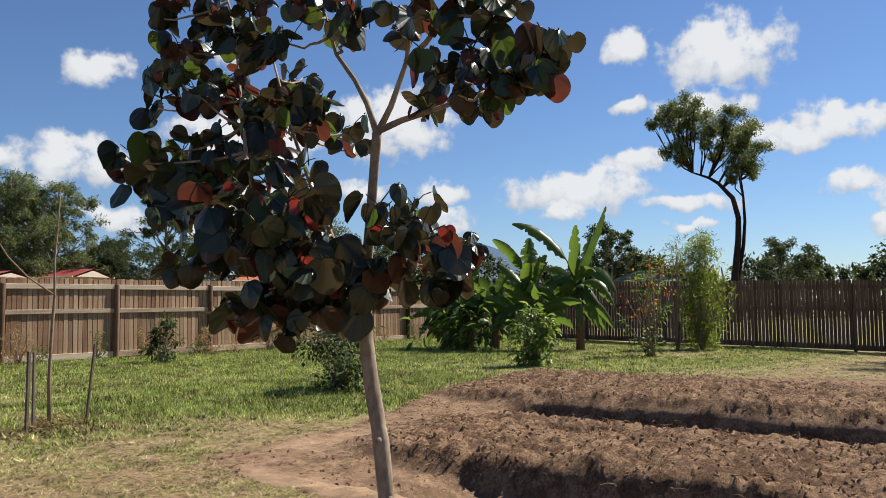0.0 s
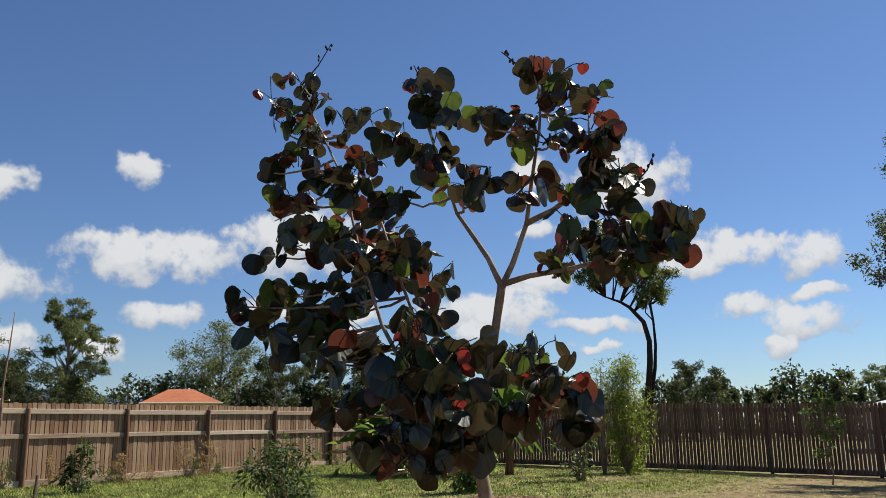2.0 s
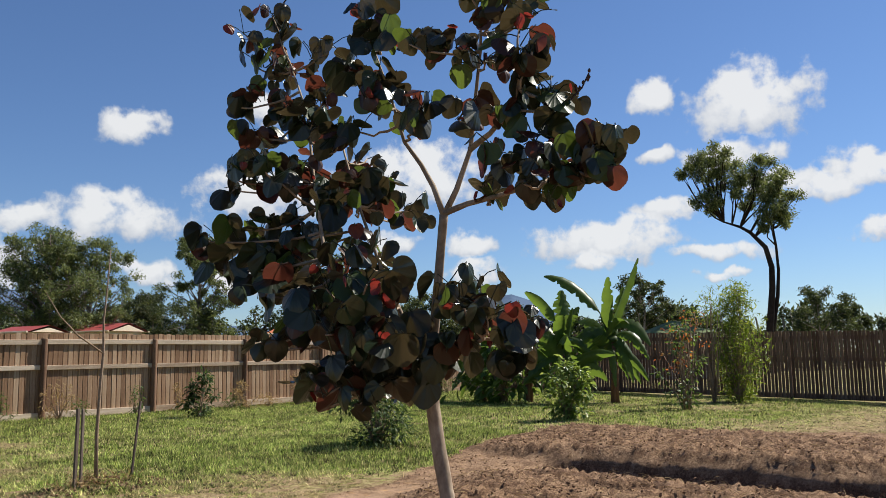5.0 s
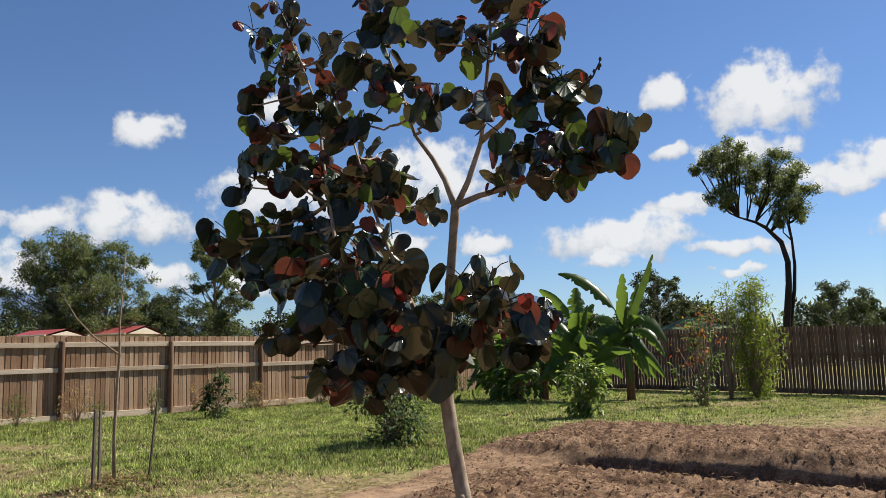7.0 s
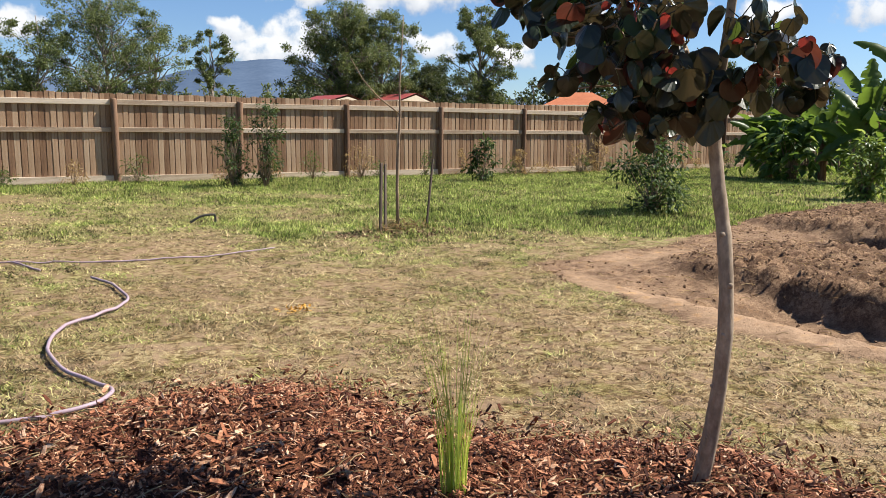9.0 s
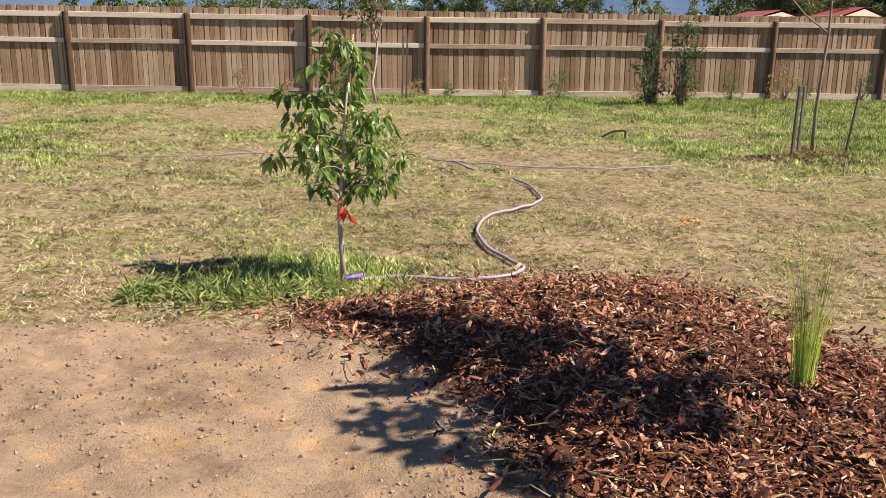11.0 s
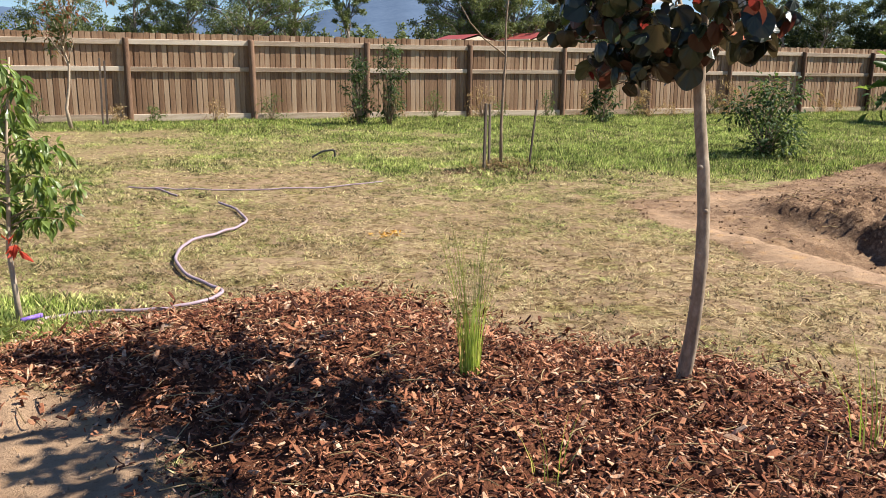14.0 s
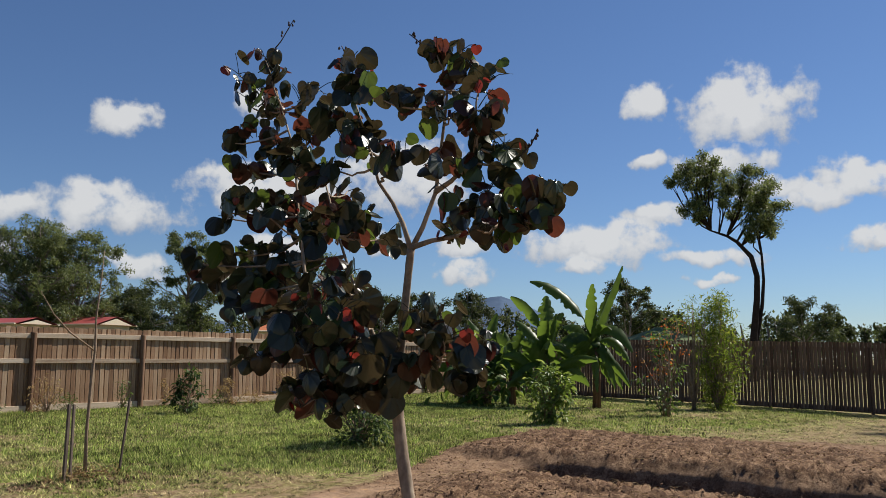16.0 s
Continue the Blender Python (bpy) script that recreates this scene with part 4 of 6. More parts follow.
            stalks.append(tube([node, node.lerp(q, .5) + Vector((0, 0, .006)), q], [0.0016, 0.0013, 0.0013], 4, False))
            mm = Matrix.Translation(q) @ Matrix.Rotation(radians(rng.gauss(0, 62)), 4, "Z") @ Matrix.Rotation(radians(rng.gauss(12, 32)), 4, "X") @ Matrix.Rotation(radians(rng.gauss(0, 26)), 4, "Y") @ Matrix.Scale(sz, 4)
            if outer and k < 4 and made < 296:
                part_mesh("leaf", me_l, t, "", mm)
                made += 1
            else:
                rest.setdefault(me_l.materials[0].name, []).append(([mm @ v.co for v in me_l.vertices], [tuple(p.vertices) for p in me_l.polygons]))
                veins.setdefault(me_l.materials[0].name, []).extend(d.value for d in me_l.attributes["vein"].data)
    # thin spikes with buds above the crown
    for p, d in (((-.50, .33, 2.27), (.10, .0, .16)), ((-.16, -.12, 2.08), (-.02, 0, .08)), ((.10, -.30, 2.06), (-.07, 0, .07)), ((.33, -.42, 1.74), (.05, 0, .07))):
        p, d = Vector(p), Vector(d)
        chunks = [tube([p, p + d * .5 + Vector((.008, 0, 0)), p + d], [.003, .0022, .0015], 5)]
        for k in range(7):
            q = p + d * rng.uniform(.35, 1) + Vector((rng.uniform(-.012, .012), rng.uniform(-.01, .01), 0))
            chunks.append(tube([q, q + Vector((0, 0, .005)), q + Vector((0, 0, .010))], [.0025, .0042, .001], 5))
        part_mesh("flower_spike", mesh_from("flower_spike", *join(chunks), M_LEAF_BRONZE_JOINED), t)
    part_mesh("petiole_mass", mesh_from("petiole_mass", *join(stalks), M_LEAF_DARK_JOINED), t)["kind"] = "stuff"
    for kind_name, mat in (("dark_wine_green_leaf", M_LEAF_DARK_JOINED), ("bronze_leaf", M_LEAF_BRONZE_JOINED), ("red_young_leaf", M_LEAF_RED), ("olive_green_leaf", M_LEAF_LIT_JOINED)):
        if kind_name in rest:
            me_l = mesh_from("leaf_mass", *join(rest[kind_name]), mat, True)
            me_l.attributes.new("vein", "FLOAT", "POINT").data.foreach_set("value", veins[kind_name])
            part_mesh("leaf_mass", me_l, t)["kind"] = "stuff"


hero_tree()


# ---- distance: hills, woods, houses ----
def on_bearing(deg, dist):
    """A place on a bearing from the camera's stand."""
    a = radians(deg)
    return -8.3 + dist * math.sin(a), -19.2 + dist * math.cos(a)


def hill(seed, bearings, heights, dist, label):
    n = 160
    b = np.linspace(bearings[0], bearings[-1], n)
    e = np.interp(b, bearings, heights) + 0.10 * fractal(b * 0.45, b * 0 + seed, seed, 4)
    verts, faces = [], []
    for k in range(7):
        s = k / 6
        for i in range(n):
            d = dist * (0.72 + 0.28 * s)
            x, y = on_bearing(b[i], d)
            hgt = dist * math.tan(radians(max(0.0, e[i]))) * (s ** 0.8)
            hgt *= 1 + 0.10 * (1 - s) * lattice(np.array([b[i] * 0.8]), np.array([s * 4.0]), seed + 9)[0]
            verts.append((x, y, hgt - 8 * (1 - s)))
    for k in range(6):
        for i in range(n - 1):
            faces.append((k * n + i, k * n + i + 1, (k + 1) * n + i + 1, (k + 1) * n + i))
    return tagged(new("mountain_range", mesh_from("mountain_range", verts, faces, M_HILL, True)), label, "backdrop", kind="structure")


hill(1, [-40, -25, -12, -6, 0, 5, 10, 13, 16, 19, 22, 26, 32, 40, 47], [2.0, 2.8, 3.1, 3.5, 2.6, 3.3, 2.8, 3.8, 4.5, 4.8, 4.5, 3.6, 2.6, 2.0, 1.5], 2600, "far forested mountain ridge, tinted blue for haze")
hill(4, [46, 50, 52.5, 54, 55.5, 59, 70], [0.8, 2.2, 4.0, 4.2, 3.7, 1.8, 0.5], 3000, "far rounded hill, tinted blue for haze")


def gum(bearing, dist, h, spread, seed, label="tall eucalyptus tree with grey-green crown beyond the fence", leaf=M_GUM, **kw):
    x, y = on_bearing(bearing, dist)
    args = dict(clumps=36, per=155, size=0.185, aspect=0.36, low=0.3, z0=-0.2, group="trees beyond the fence")
    args.update(kw)
    return tree("gum_tree", x, y, h, spread, seed, label, leaf, **args)


def eye_h(el, dist):
    return 1.2 + dist * math.tan(radians(el))


gum(23.6, 55, eye_h(9.1, 55), 3.5, 2, clumps=70, low=0.30)
gum(26.2, 56, eye_h(8.5, 56), 3.0, 3, clumps=56, low=0.28)
gum(32.8, 60, eye_h(9.0, 60), 2.6, 4, clumps=56, low=0.25)
gum(42.0, 62, eye_h(7.2, 62), 4.5, 6, clumps=40, low=0.2)
gum(29.8, 57, eye_h(5.0, 57), 3.2, 61, "dense dark green tree beyond the fence", M_GUM_DARK, clumps=40, low=0.08)
gum(45.6, 58, eye_h(5.2, 58), 3.0, 62, "dense dark green tree beyond the fence", M_GUM_DARK, clumps=40, low=0.08)
gum(48.6, 60, eye_h(5.1, 60), 2.4, 63, "dense dark green tree beyond the fence", M_GUM_DARK, clumps=34, low=0.1)
gum(51.6, 58, eye_h(5.2, 58), 2.6, 64, "dense dark green tree beyond the fence", M_GUM_DARK, clumps=34, low=0.1)
gum(8.4, 60, eye_h(9.4, 60), 5.0, 7, clumps=56, low=0.22)
gum(11.4, 62, eye_h(8.2, 62), 3.4, 8, clumps=24, low=0.25)
gum(4.6, 58, eye_h(7.6, 58), 3.2, 9, clumps=18, low=0.45)
gum(1.3, 60, eye_h(6.4, 60), 2.6, 10, clumps=16, low=0.5)
gum(14.9, 62, eye_h(7.1, 62), 1.7, 12, clumps=14, low=0.6)
gum(-3, 64, eye_h(5.5, 64), 4.0, 13, clumps=22)
gum(-10, 60, eye_h(6.5, 60), 4.5, 14, clumps=24)
gum(62.6, 52, eye_h(6.2, 52), 2.0, 15, clumps=16, low=0.5, leaf=M_GUM_DARK)
gum(61.5, 58, eye_h(3.9, 58), 2.8, 16, clumps=18, leaf=M_GUM_DARK)
gum(64.4, 58, eye_h(3.6, 58), 2.4, 17, clumps=16, leaf=M_GUM_DARK)
gum(73.4, 60, eye_h(4.4, 60), 2.6, 18, clumps=20, leaf=M_GUM_DARK)
gum(84.8, 70, eye_h(3.7, 70), 3.0, 19, clumps=18)
gum(88.6, 24, eye_h(19.3, 24), 2.7, 20, "dark drooping eucalyptus beyond the side fence", M_GUM_DARK, clumps=30, low=0.5, per=190, size=0.11)


def leaning_gum():
    """The dark-trunked gum whose limbs fan out into a domed crown."""
    rng = random.Random(5)
    d = 50.0
    x, y = on_bearing(70.3, d)
    t = thing("leaning_gum_tree", pose(x, y, -0.4, 0, 0, -70.3), "tall dark-trunked eucalyptus leaning over with a sparse crown", "tree", "trees beyond the fence")

    def at(az_, el_, dep=0.0):
        return Vector((math.tan(radians(az_ - 70.3)) * d, dep, eye_h(el_, d) + 0.4))
    stem_a = [Vector((0, 0, 0)), at(70.5, 1.5), at(70.8, 4.0), at(70.85, 5.4), at(70.55, 6.7), at(69.7, 7.7), at(69.1, 8.1), at(68.1, 8.5)]
    stem_b = [Vector((0.25, 0.2, 0)), at(70.7, 1.5, .2), at(71.1, 3.6, .3), at(71.25, 5.2, .4), at(71.2, 6.8, .3), at(71.1, 7.9, .2), at(71.4, 9.4, 0)]
    part_mesh("trunk", mesh_from("trunk", *tube(stem_a, [.24, .21, .18, .16, .14, .11, .08, .045], 10), M_DARK_BARK, True), t)
    part_mesh("trunk", mesh_from("trunk", *tube(stem_b, [.15, .13, .11, .09, .07, .045, .02], 10), M_DARK_BARK, True), t)
    tips = [(66.9, 13.0), (67.6, 12.9), (66.9, 12.1), (67.8, 11.8), (68.4, 12.3), (69.1, 12.4), (69.4, 11.8), (68.8, 11.1), (67.9, 10.9), (67.3, 10.2), (66.7, 10.1), (67.4, 9.6), (70.3, 12.1), (70.8, 12.2), (70.5, 11.4), (71.3, 11.4), (71.9, 11.7), (70.2, 10.6), (70.9, 10.6), (71.5, 10.7), (72.0, 11.0), (69.6, 9.9), (69.9, 10.2), (71.9, 9.8), (72.3, 9.7), (72.1, 9.0), (71.5, 8.9), (71.2, 9.5), (70.9, 8.8), (70.4, 8.0), (71.6, 8.2), (66.4, 12.5), (65.5, 11.7), (66.0, 12.4), (67.3, 12.5), (68.0, 12.6)]
    fan = [stem_a[5].lerp(stem_a[4], s) for s in (0, .3, .6, .9)] + [stem_a[6], stem_a[6].lerp(stem_a[7], .5), stem_a[7]]
    limbs, ends, sizes = [], [], []
    for a_, e_ in tips:
        tip = at(a_, e_, rng.uniform(-1.2, 1.2))
        if e_ < 9.7 and a_ > 70.0:
            n0 = stem_b[5] if a_ > 71.1 else stem_b[4]
        else:
            n0 = min(fan, key=lambda q: abs(q.x - (0.45 * tip.x - 1.0)) + rng.uniform(0, .25))
        mid = n0.lerp(tip, .5) + Vector(((tip.x - n0.x) * .12, rng.uniform(-.2, .2), -.1))
        pts = [n0, n0.lerp(mid, .5) + Vector((rng.gauss(0, .05), 0, 0)), mid, mid.lerp(tip, .5) + Vector((rng.gauss(0, .07), 0, .05)), tip]
        limbs.append(tube(pts, [.055, .045, .034, .022, .010], 6))
        ends.append(tip)
        thin = e_ < 8.5 or a_ < 66.2
        sizes.append(rng.uniform(.22, .34) if thin else rng.uniform(.42, .62))
        for _ in range(2):
            q = tip + Vector((rng.uniform(-.55, .55), rng.uniform(-.8, .8), rng.uniform(-.55, .3))) * (.5 if thin else 1)
            limbs.append(tube([pts[2], pts[3].lerp(q, .5), q], [.022, .016, .008], 5))
            ends.append(q)
            sizes.append(rng.uniform(.2, .3) if thin else rng.uniform(.26, .46))
        if not thin:
            ends.append(pts[3] + Vector((rng.gauss(0, .2), rng.gauss(0, .4), 0)))
            sizes.append(rng.uniform(.3, .48))
    for i in range(0, len(limbs), 3):
        part_mesh("limb", mesh_from("limb", *join(limbs[i:i + 3]), M_DARK_BARK, True), t)
    v, f = foliage(ends, sizes, 190, 0.17, 0.38, 8, 0.55, 0.9)
    part_mesh("crown", mesh_from("crown", v, f, M_GUM), t)


leaning_gum()


def wood(name, b0, b1, dist, top, seed, leaf, label, step=0.8):
    """A far belt of trees: stems and clumps of leaves with an uneven top."""
    rng = random.Random(seed)
    ends, tubes, spreads = [], [], []
    b = b0
    while b < b1:
        dd = dist * rng.uniform(0.93, 1.1)
        x, y = on_bearing(b, dd)
        h = eye_h(top(b) * rng.uniform(0.72, 1.08), dd)
        tubes.append(tube([(x, y, -0.6), (x + .2, y, h * .5), (x, y + .2, h * .9)], [.16, .12, .05], 5))
        for k in range(15):
            s = rng.uniform(0.10, 1.0)
            r = dd * math.tan(radians(step)) * 0.62 * math.sin(math.pi * (0.30 + 0.6 * s))
            a = rng.uniform(0, 6.28)
            ends.append(Vector((x + r * math.cos(a), y + r * math.sin(a), h * s * 0.94)))
            spreads.append(h * 0.15 * rng.uniform(.5, 1.2))
        b += step * rng.uniform(0.6, 1.2)
    v, f = foliage(ends, spreads, 40, dist * 0.0048, 0.5, seed, 0.3, 0.85)
    ob = new(name, mesh_from(name, v, f, leaf))
    tagged(ob, label, "woods", kind="stuff")
    part_mesh("stems", mesh_from("stems", *join(tubes), M_GUM_BARK), ob)


wood("far_woods", -22, 22, 75, lambda b: 3.1 + 0.35 * math.sin(b * .7), 31, M_GUM, "belt of grey-green trees behind the houses")
wood("far_woods", 20, 60, 62, lambda b: 4.0 + 0.5 * math.sin(b * .5) - (0.6 if b > 45 else 0), 32, M_GUM_DARK, "dense dark green trees behind the fence")
wood("far_woods", 58, 100, 66, lambda b: 3.0 + 0.4 * math.sin(b * .8), 33, M_GUM_DARK, "low dark belt of bush behind the side fence", 0.55)


def house(bearing, dist, width, depth, wall_h, roof_h, turn, roof_mat, label, gable=True):
    x, y = on_bearing(bearing, dist)
    t = thing("house", pose(x, y, -0.1, 0, 0, turn), label, "house", "houses beyond the fence")
    bm = bmesh.new()
    box(bm, (0, 0, wall_h / 2), (width, depth, wall_h))
    part("wall", bm, M_CREAM, t)
    o = 0.3
    w, d = width / 2 + o, depth / 2 + o
    ridge = w if gable else max(0.1, w - d)
    v = [(-w, -d, wall_h), (w, -d, wall_h), (w, d, wall_h), (-w, d, wall_h), (-ridge, 0, wall_h + roof_h), (ridge, 0, wall_h + roof_h)]
    f = [(0, 1, 5, 4), (2, 3, 4, 5), (0, 3, 2, 1)]
    roof = part_mesh("roof", mesh_from("roof", v, f + ([] if gable else [(1, 2, 5), (3, 0, 4)]), roof_mat), t)
    if gable:
        for sx in (-1, 1):
            gv = [(sx * (w - .04), -d + .3, wall_h), (sx * (w - .04), d - .3, wall_h), (sx * (w - .04), 0, wall_h + roof_h - .12), (sx * (w - .2), -d + .3, wall_h), (sx * (w - .2), d - .3, wall_h), (sx * (w - .2), 0, wall_h + roof_h - .12)]
            part_mesh("gable", mesh_from("gable", gv, [(0, 1, 2), (5, 4, 3), (0, 2, 5, 3), (1, 4, 5, 2), (0, 3, 4, 1)], M_CREAM), t)
    for sy in (-1, 1):
        part_mesh("gutter", mesh_from("gutter", *tube([(-w, sy * d, wall_h), (w, sy * d, wall_h)], [.05, .05], 6), M_CREAM), roof)
    for k in (-1, 0, 1):
        bm = bmesh.new()
        box(bm, (k * width * .3, -depth / 2 - .03, wall_h * .6), (1.4, .06, 1.1))
        part("window", bm, M_BLACK, t)


house(27.1, 54, 3.0, 2.5, 3.15, 0.5, -75, M_REDROOF, "low cream house with a red steel gable roof")
house(22.7, 48, 2.3, 2.0, 2.92, 0.35, -75, M_REDROOF, "cream shed with a red steel roof")
house(39.5, 52, 4.0, 2.6, 2.85, 0.85, -38, M_ORANGEROOF, "house with an orange tiled hip roof", False)
house(64.5, 44, 4.2, 4.6, 2.0, 0.95, -50, M_GREENROOF, "house with a pale green hip roof", False)
house(86.4, 45, 4.6, 4.4, 1.95, 0.6, -80, M_GREYROOF, "house with a pale grey roof", False)


# ---- plants of the yard ----
shrub("bush", 0.25, -10.35, 1.08, 0.64, 41, "leafy green bush with a red bloom on the lawn", M_SHRUB_DARK, 38, 46, 0.08)
shrub("bush", 5.55, -10.2, 1.15, 0.48, 42, "bright green broadleaf bush", M_SAPLING, 24, 40, 0.13)
shrub("shrub", 2.2, -2.85, 1.05, 0.36, 43, "small dark green shrub before the fence", M_SHRUB_DARK, 18, 40, 0.10)
shrub("column_shrub", -3.5, -2.3, 1.5, 0.36, 44, "slim dark leafy shrub beside the fence", M_SHRUB_DARK, 26, 52, 0.065)
shrub("column_shrub", -2.85, -2.35, 1.80, 0.38, 45, "slim dark leafy shrub beside the fence", M_SHRUB_DARK, 30, 52, 0.065)
shrub("flower_shrub", 9.7, -10.7, 2.1, 0.55, 46, "shrub with rusty seed heads and green leaves", M_SHRUB, 15, 26, 0.12)
shrub("flower_shrub", 9.75, -10.75, 2.3, 0.6, 47, "rusty orange flower heads on a shrub", M_RUST, 16, 15, 0.07, bottom=0.4)
shrub("bamboo_clump", 13.8, -10.35, 3.25, 0.62, 48, "bright yellow-green bamboo clump", M_BAMBOO, 72, 62, 0.15, "bamboo", 0.03, 0.18, clump=0.36)
shrub("bamboo_clump", 13.2, -9.9, 3.1, 0.5, 148, "thin arching bamboo shoots with wispy leaves", M_BAMBOO, 14, 26, 0.13, "bamboo", 0.70, 0.18, clump=0.26)
shrub("dark_hedge", 9.9, -5.4, 1.6, 1.35, 49, "dark green undergrowth below the banana plants", M_BANANA_LOW, 30, 15, 0.34)
tree("young_tree", 12.8, -15.6, 2.3, 0.6, 50, "thin young tree by the side fence", M_SHRUB, M_STEM, 14, 22, 0.10, 0.02, 0.35)
tree("young_tree", -9.2, -2.2, 3.5, 0.95, 51, "slim young tree with pale stem and bronze-green leaves by the fence", M_YOUNG, M_PALE_STEM, 20, 16, 0.12, 0.034, 0.55)


def sapling():
    rng = random.Random(7)
    t = thing("sapling", pose(-8.81, -15.62, height(-8.81, -15.62) - 0.02), "small leafy sapling with a thin pale stem", "sapling")
    stem = [Vector((0, 0, 0)), Vector((-.01, 0, .2)), Vector((-.02, 0.01, .36)), Vector((0, 0, .6)), Vector((.02, 0, .9)), Vector((.06, 0, 1.22))]
    part_mesh("stem", mesh_from("stem", *tube(stem, [.016, .013, .012, .009, .007, .004], 8), M_PALE_STEM, True), t)
    twigs, ends = [], []
    for i in range(36):
        s = i / 35
        zz = 0.50 + 0.74 * s ** 1.1
        r = 0.33 * math.sin(math.pi * (0.25 + 0.69 * s)) * rng.uniform(.45, 1.1)
        a = rng.uniform(0, 6.28)
        if s < .3 and math.cos(a) < -.3:
            r *= 1.35
        n0 = Vector((0.02 * s, 0, zz - 0.05))
        e = Vector((r * math.cos(a), r * math.sin(a), zz - 0.02))
        twigs.append(tube(bend(n0, e, .02, 4, .005, rng), [.004, .003, .0025, .002], 5))
        ends += [n0.lerp(e, .55), e] if s < .7 else [e]
    for tw in twigs:
        part_mesh("twig", mesh_from("twig", *tw, M_STEM), t)
    v, f = ovate(ends, 0.055, 16, 0.064, 0.42, 7, 1.4)
    part_mesh("leaves", mesh_from("leaves", v, f, M_SAPLING), t)
    v, f = foliage([(0.01, -.02, .42), (.02, -.02, .38)], 0.03, 5, 0.07, 0.4, 9, 1.2)
    part_mesh("dead_leaves", mesh_from("dead_leaves", v, f, M_REDFLOWER), t, "dried red leaves")


sapling()


def staked_tree():
    t = thing("bare_sapling", pose(-4.19, -10.95, 0.03), "tall bare whip of a sapling with two twigs", "sapling")
    pts = [Vector((0, 0, 0)), Vector((-.01, 0, .5)), Vector((.01, 0, 1.0)), Vector((.03, 0, 1.3)), Vector((0.02, 0, 1.62)), Vector((.05, 0, 2.0)), Vector((.07, 0, 2.35))]
    part_mesh("stem", mesh_from("stem", *tube(pts, [.02, .017, .015, .013, .010, .007, .004], 8), M_STEM, True), t)
    part_mesh("twig", mesh_from("twig", *tube([pts[3], Vector((-.24, 0, 1.48)), Vector((-.42, 0, 1.66)), Vector((-.56, 0, 1.88))], [.009, .008, .006, .003], 6), M_STEM, True), t)
    for x, y, h, tx, r in ((-4.43, -11.0, 0.78, 1, .015), (-4.34, -10.94, 0.77, 0, .013), (-3.80, -10.9, 0.82, 7, .011)):
        bm = bmesh.new()
        box(bm, (0, 0, h / 2), (r * 2, r * 1.8, h), None, .003)
        s = part("garden_stake", bm, M_STAKE, None, "", pose(x, y, 0.02, 0, tx, 12))
        tagged(s, "weathered grey timber garden stake", "stake", "stakes round the bare sapling")


staked_tree()
for x, y, h in ((-8.65, -1.25, 1.35), (-8.56, -1.25, 1.3)):
    bm = bmesh.new()
    box(bm, (0, 0, h / 2), (.04, .035, h), None, .003)
    tagged(part("garden_stake", bm, M_STAKE, None, "", pose(x, y, 0, 0, 1, 0)), "grey timber stake by the fence", "stake")


def reed(name, x, y, h, n, seed, label, width=0.004, spread=0.05, lean=0.12):
    rs = np.random.RandomState(seed)
    v, f = [], []
    for i in range(n):
        a = rs.uniform(0, 6.283)
        r = rs.uniform(0, spread)
        b = np.array([r * math.cos(a), r * math.sin(a), 0])
        hh = h * rs.uniform(.3, 1.0)
        out_ = np.array([math.cos(a), math.sin(a), 0]) * hh * lean * rs.uniform(.2, 1.5)
        w = np.array([-math.sin(a + 1), math.cos(a + 1), 0]) * width * rs.uniform(.6, 1.2)
        o = len(v)
        for s in (0, .4, .75, 1.0):
            p = b + out_ * s * s + np.array([0, 0, hh * s])
            k = 1 - 0.85 * s
            v += [p - w * k, p + w * k]
        for k in range(3):
            f.append((o + 2 * k, o + 2 * k + 1, o + 2 * k + 3, o + 2 * k + 2))
    t = thing(name, pose(x, y, height(x, y) - .01), label, "grass clump")
    part_mesh("blade_mass", mesh_from("blade_mass", [tuple(p) for p in v], f, M_REED), t)["kind"] = "stuff"


reed("grass_clump", -7.23, -17.2, 0.60, 110, 3, "tall upright green grass clump in the mulch", 0.0017, 0.038, 0.17)
reed("grass_clump", -7.30, -17.92, 0.24, 12, 6, "thin sparse grass tuft in the mulch", 0.0022, 0.06, 0.4)
reed("grass_clump", -6.36, -18.13, 0.42, 16, 4, "thin sparse grass tuft in the mulch", 0.003, 0.07, 0.35)


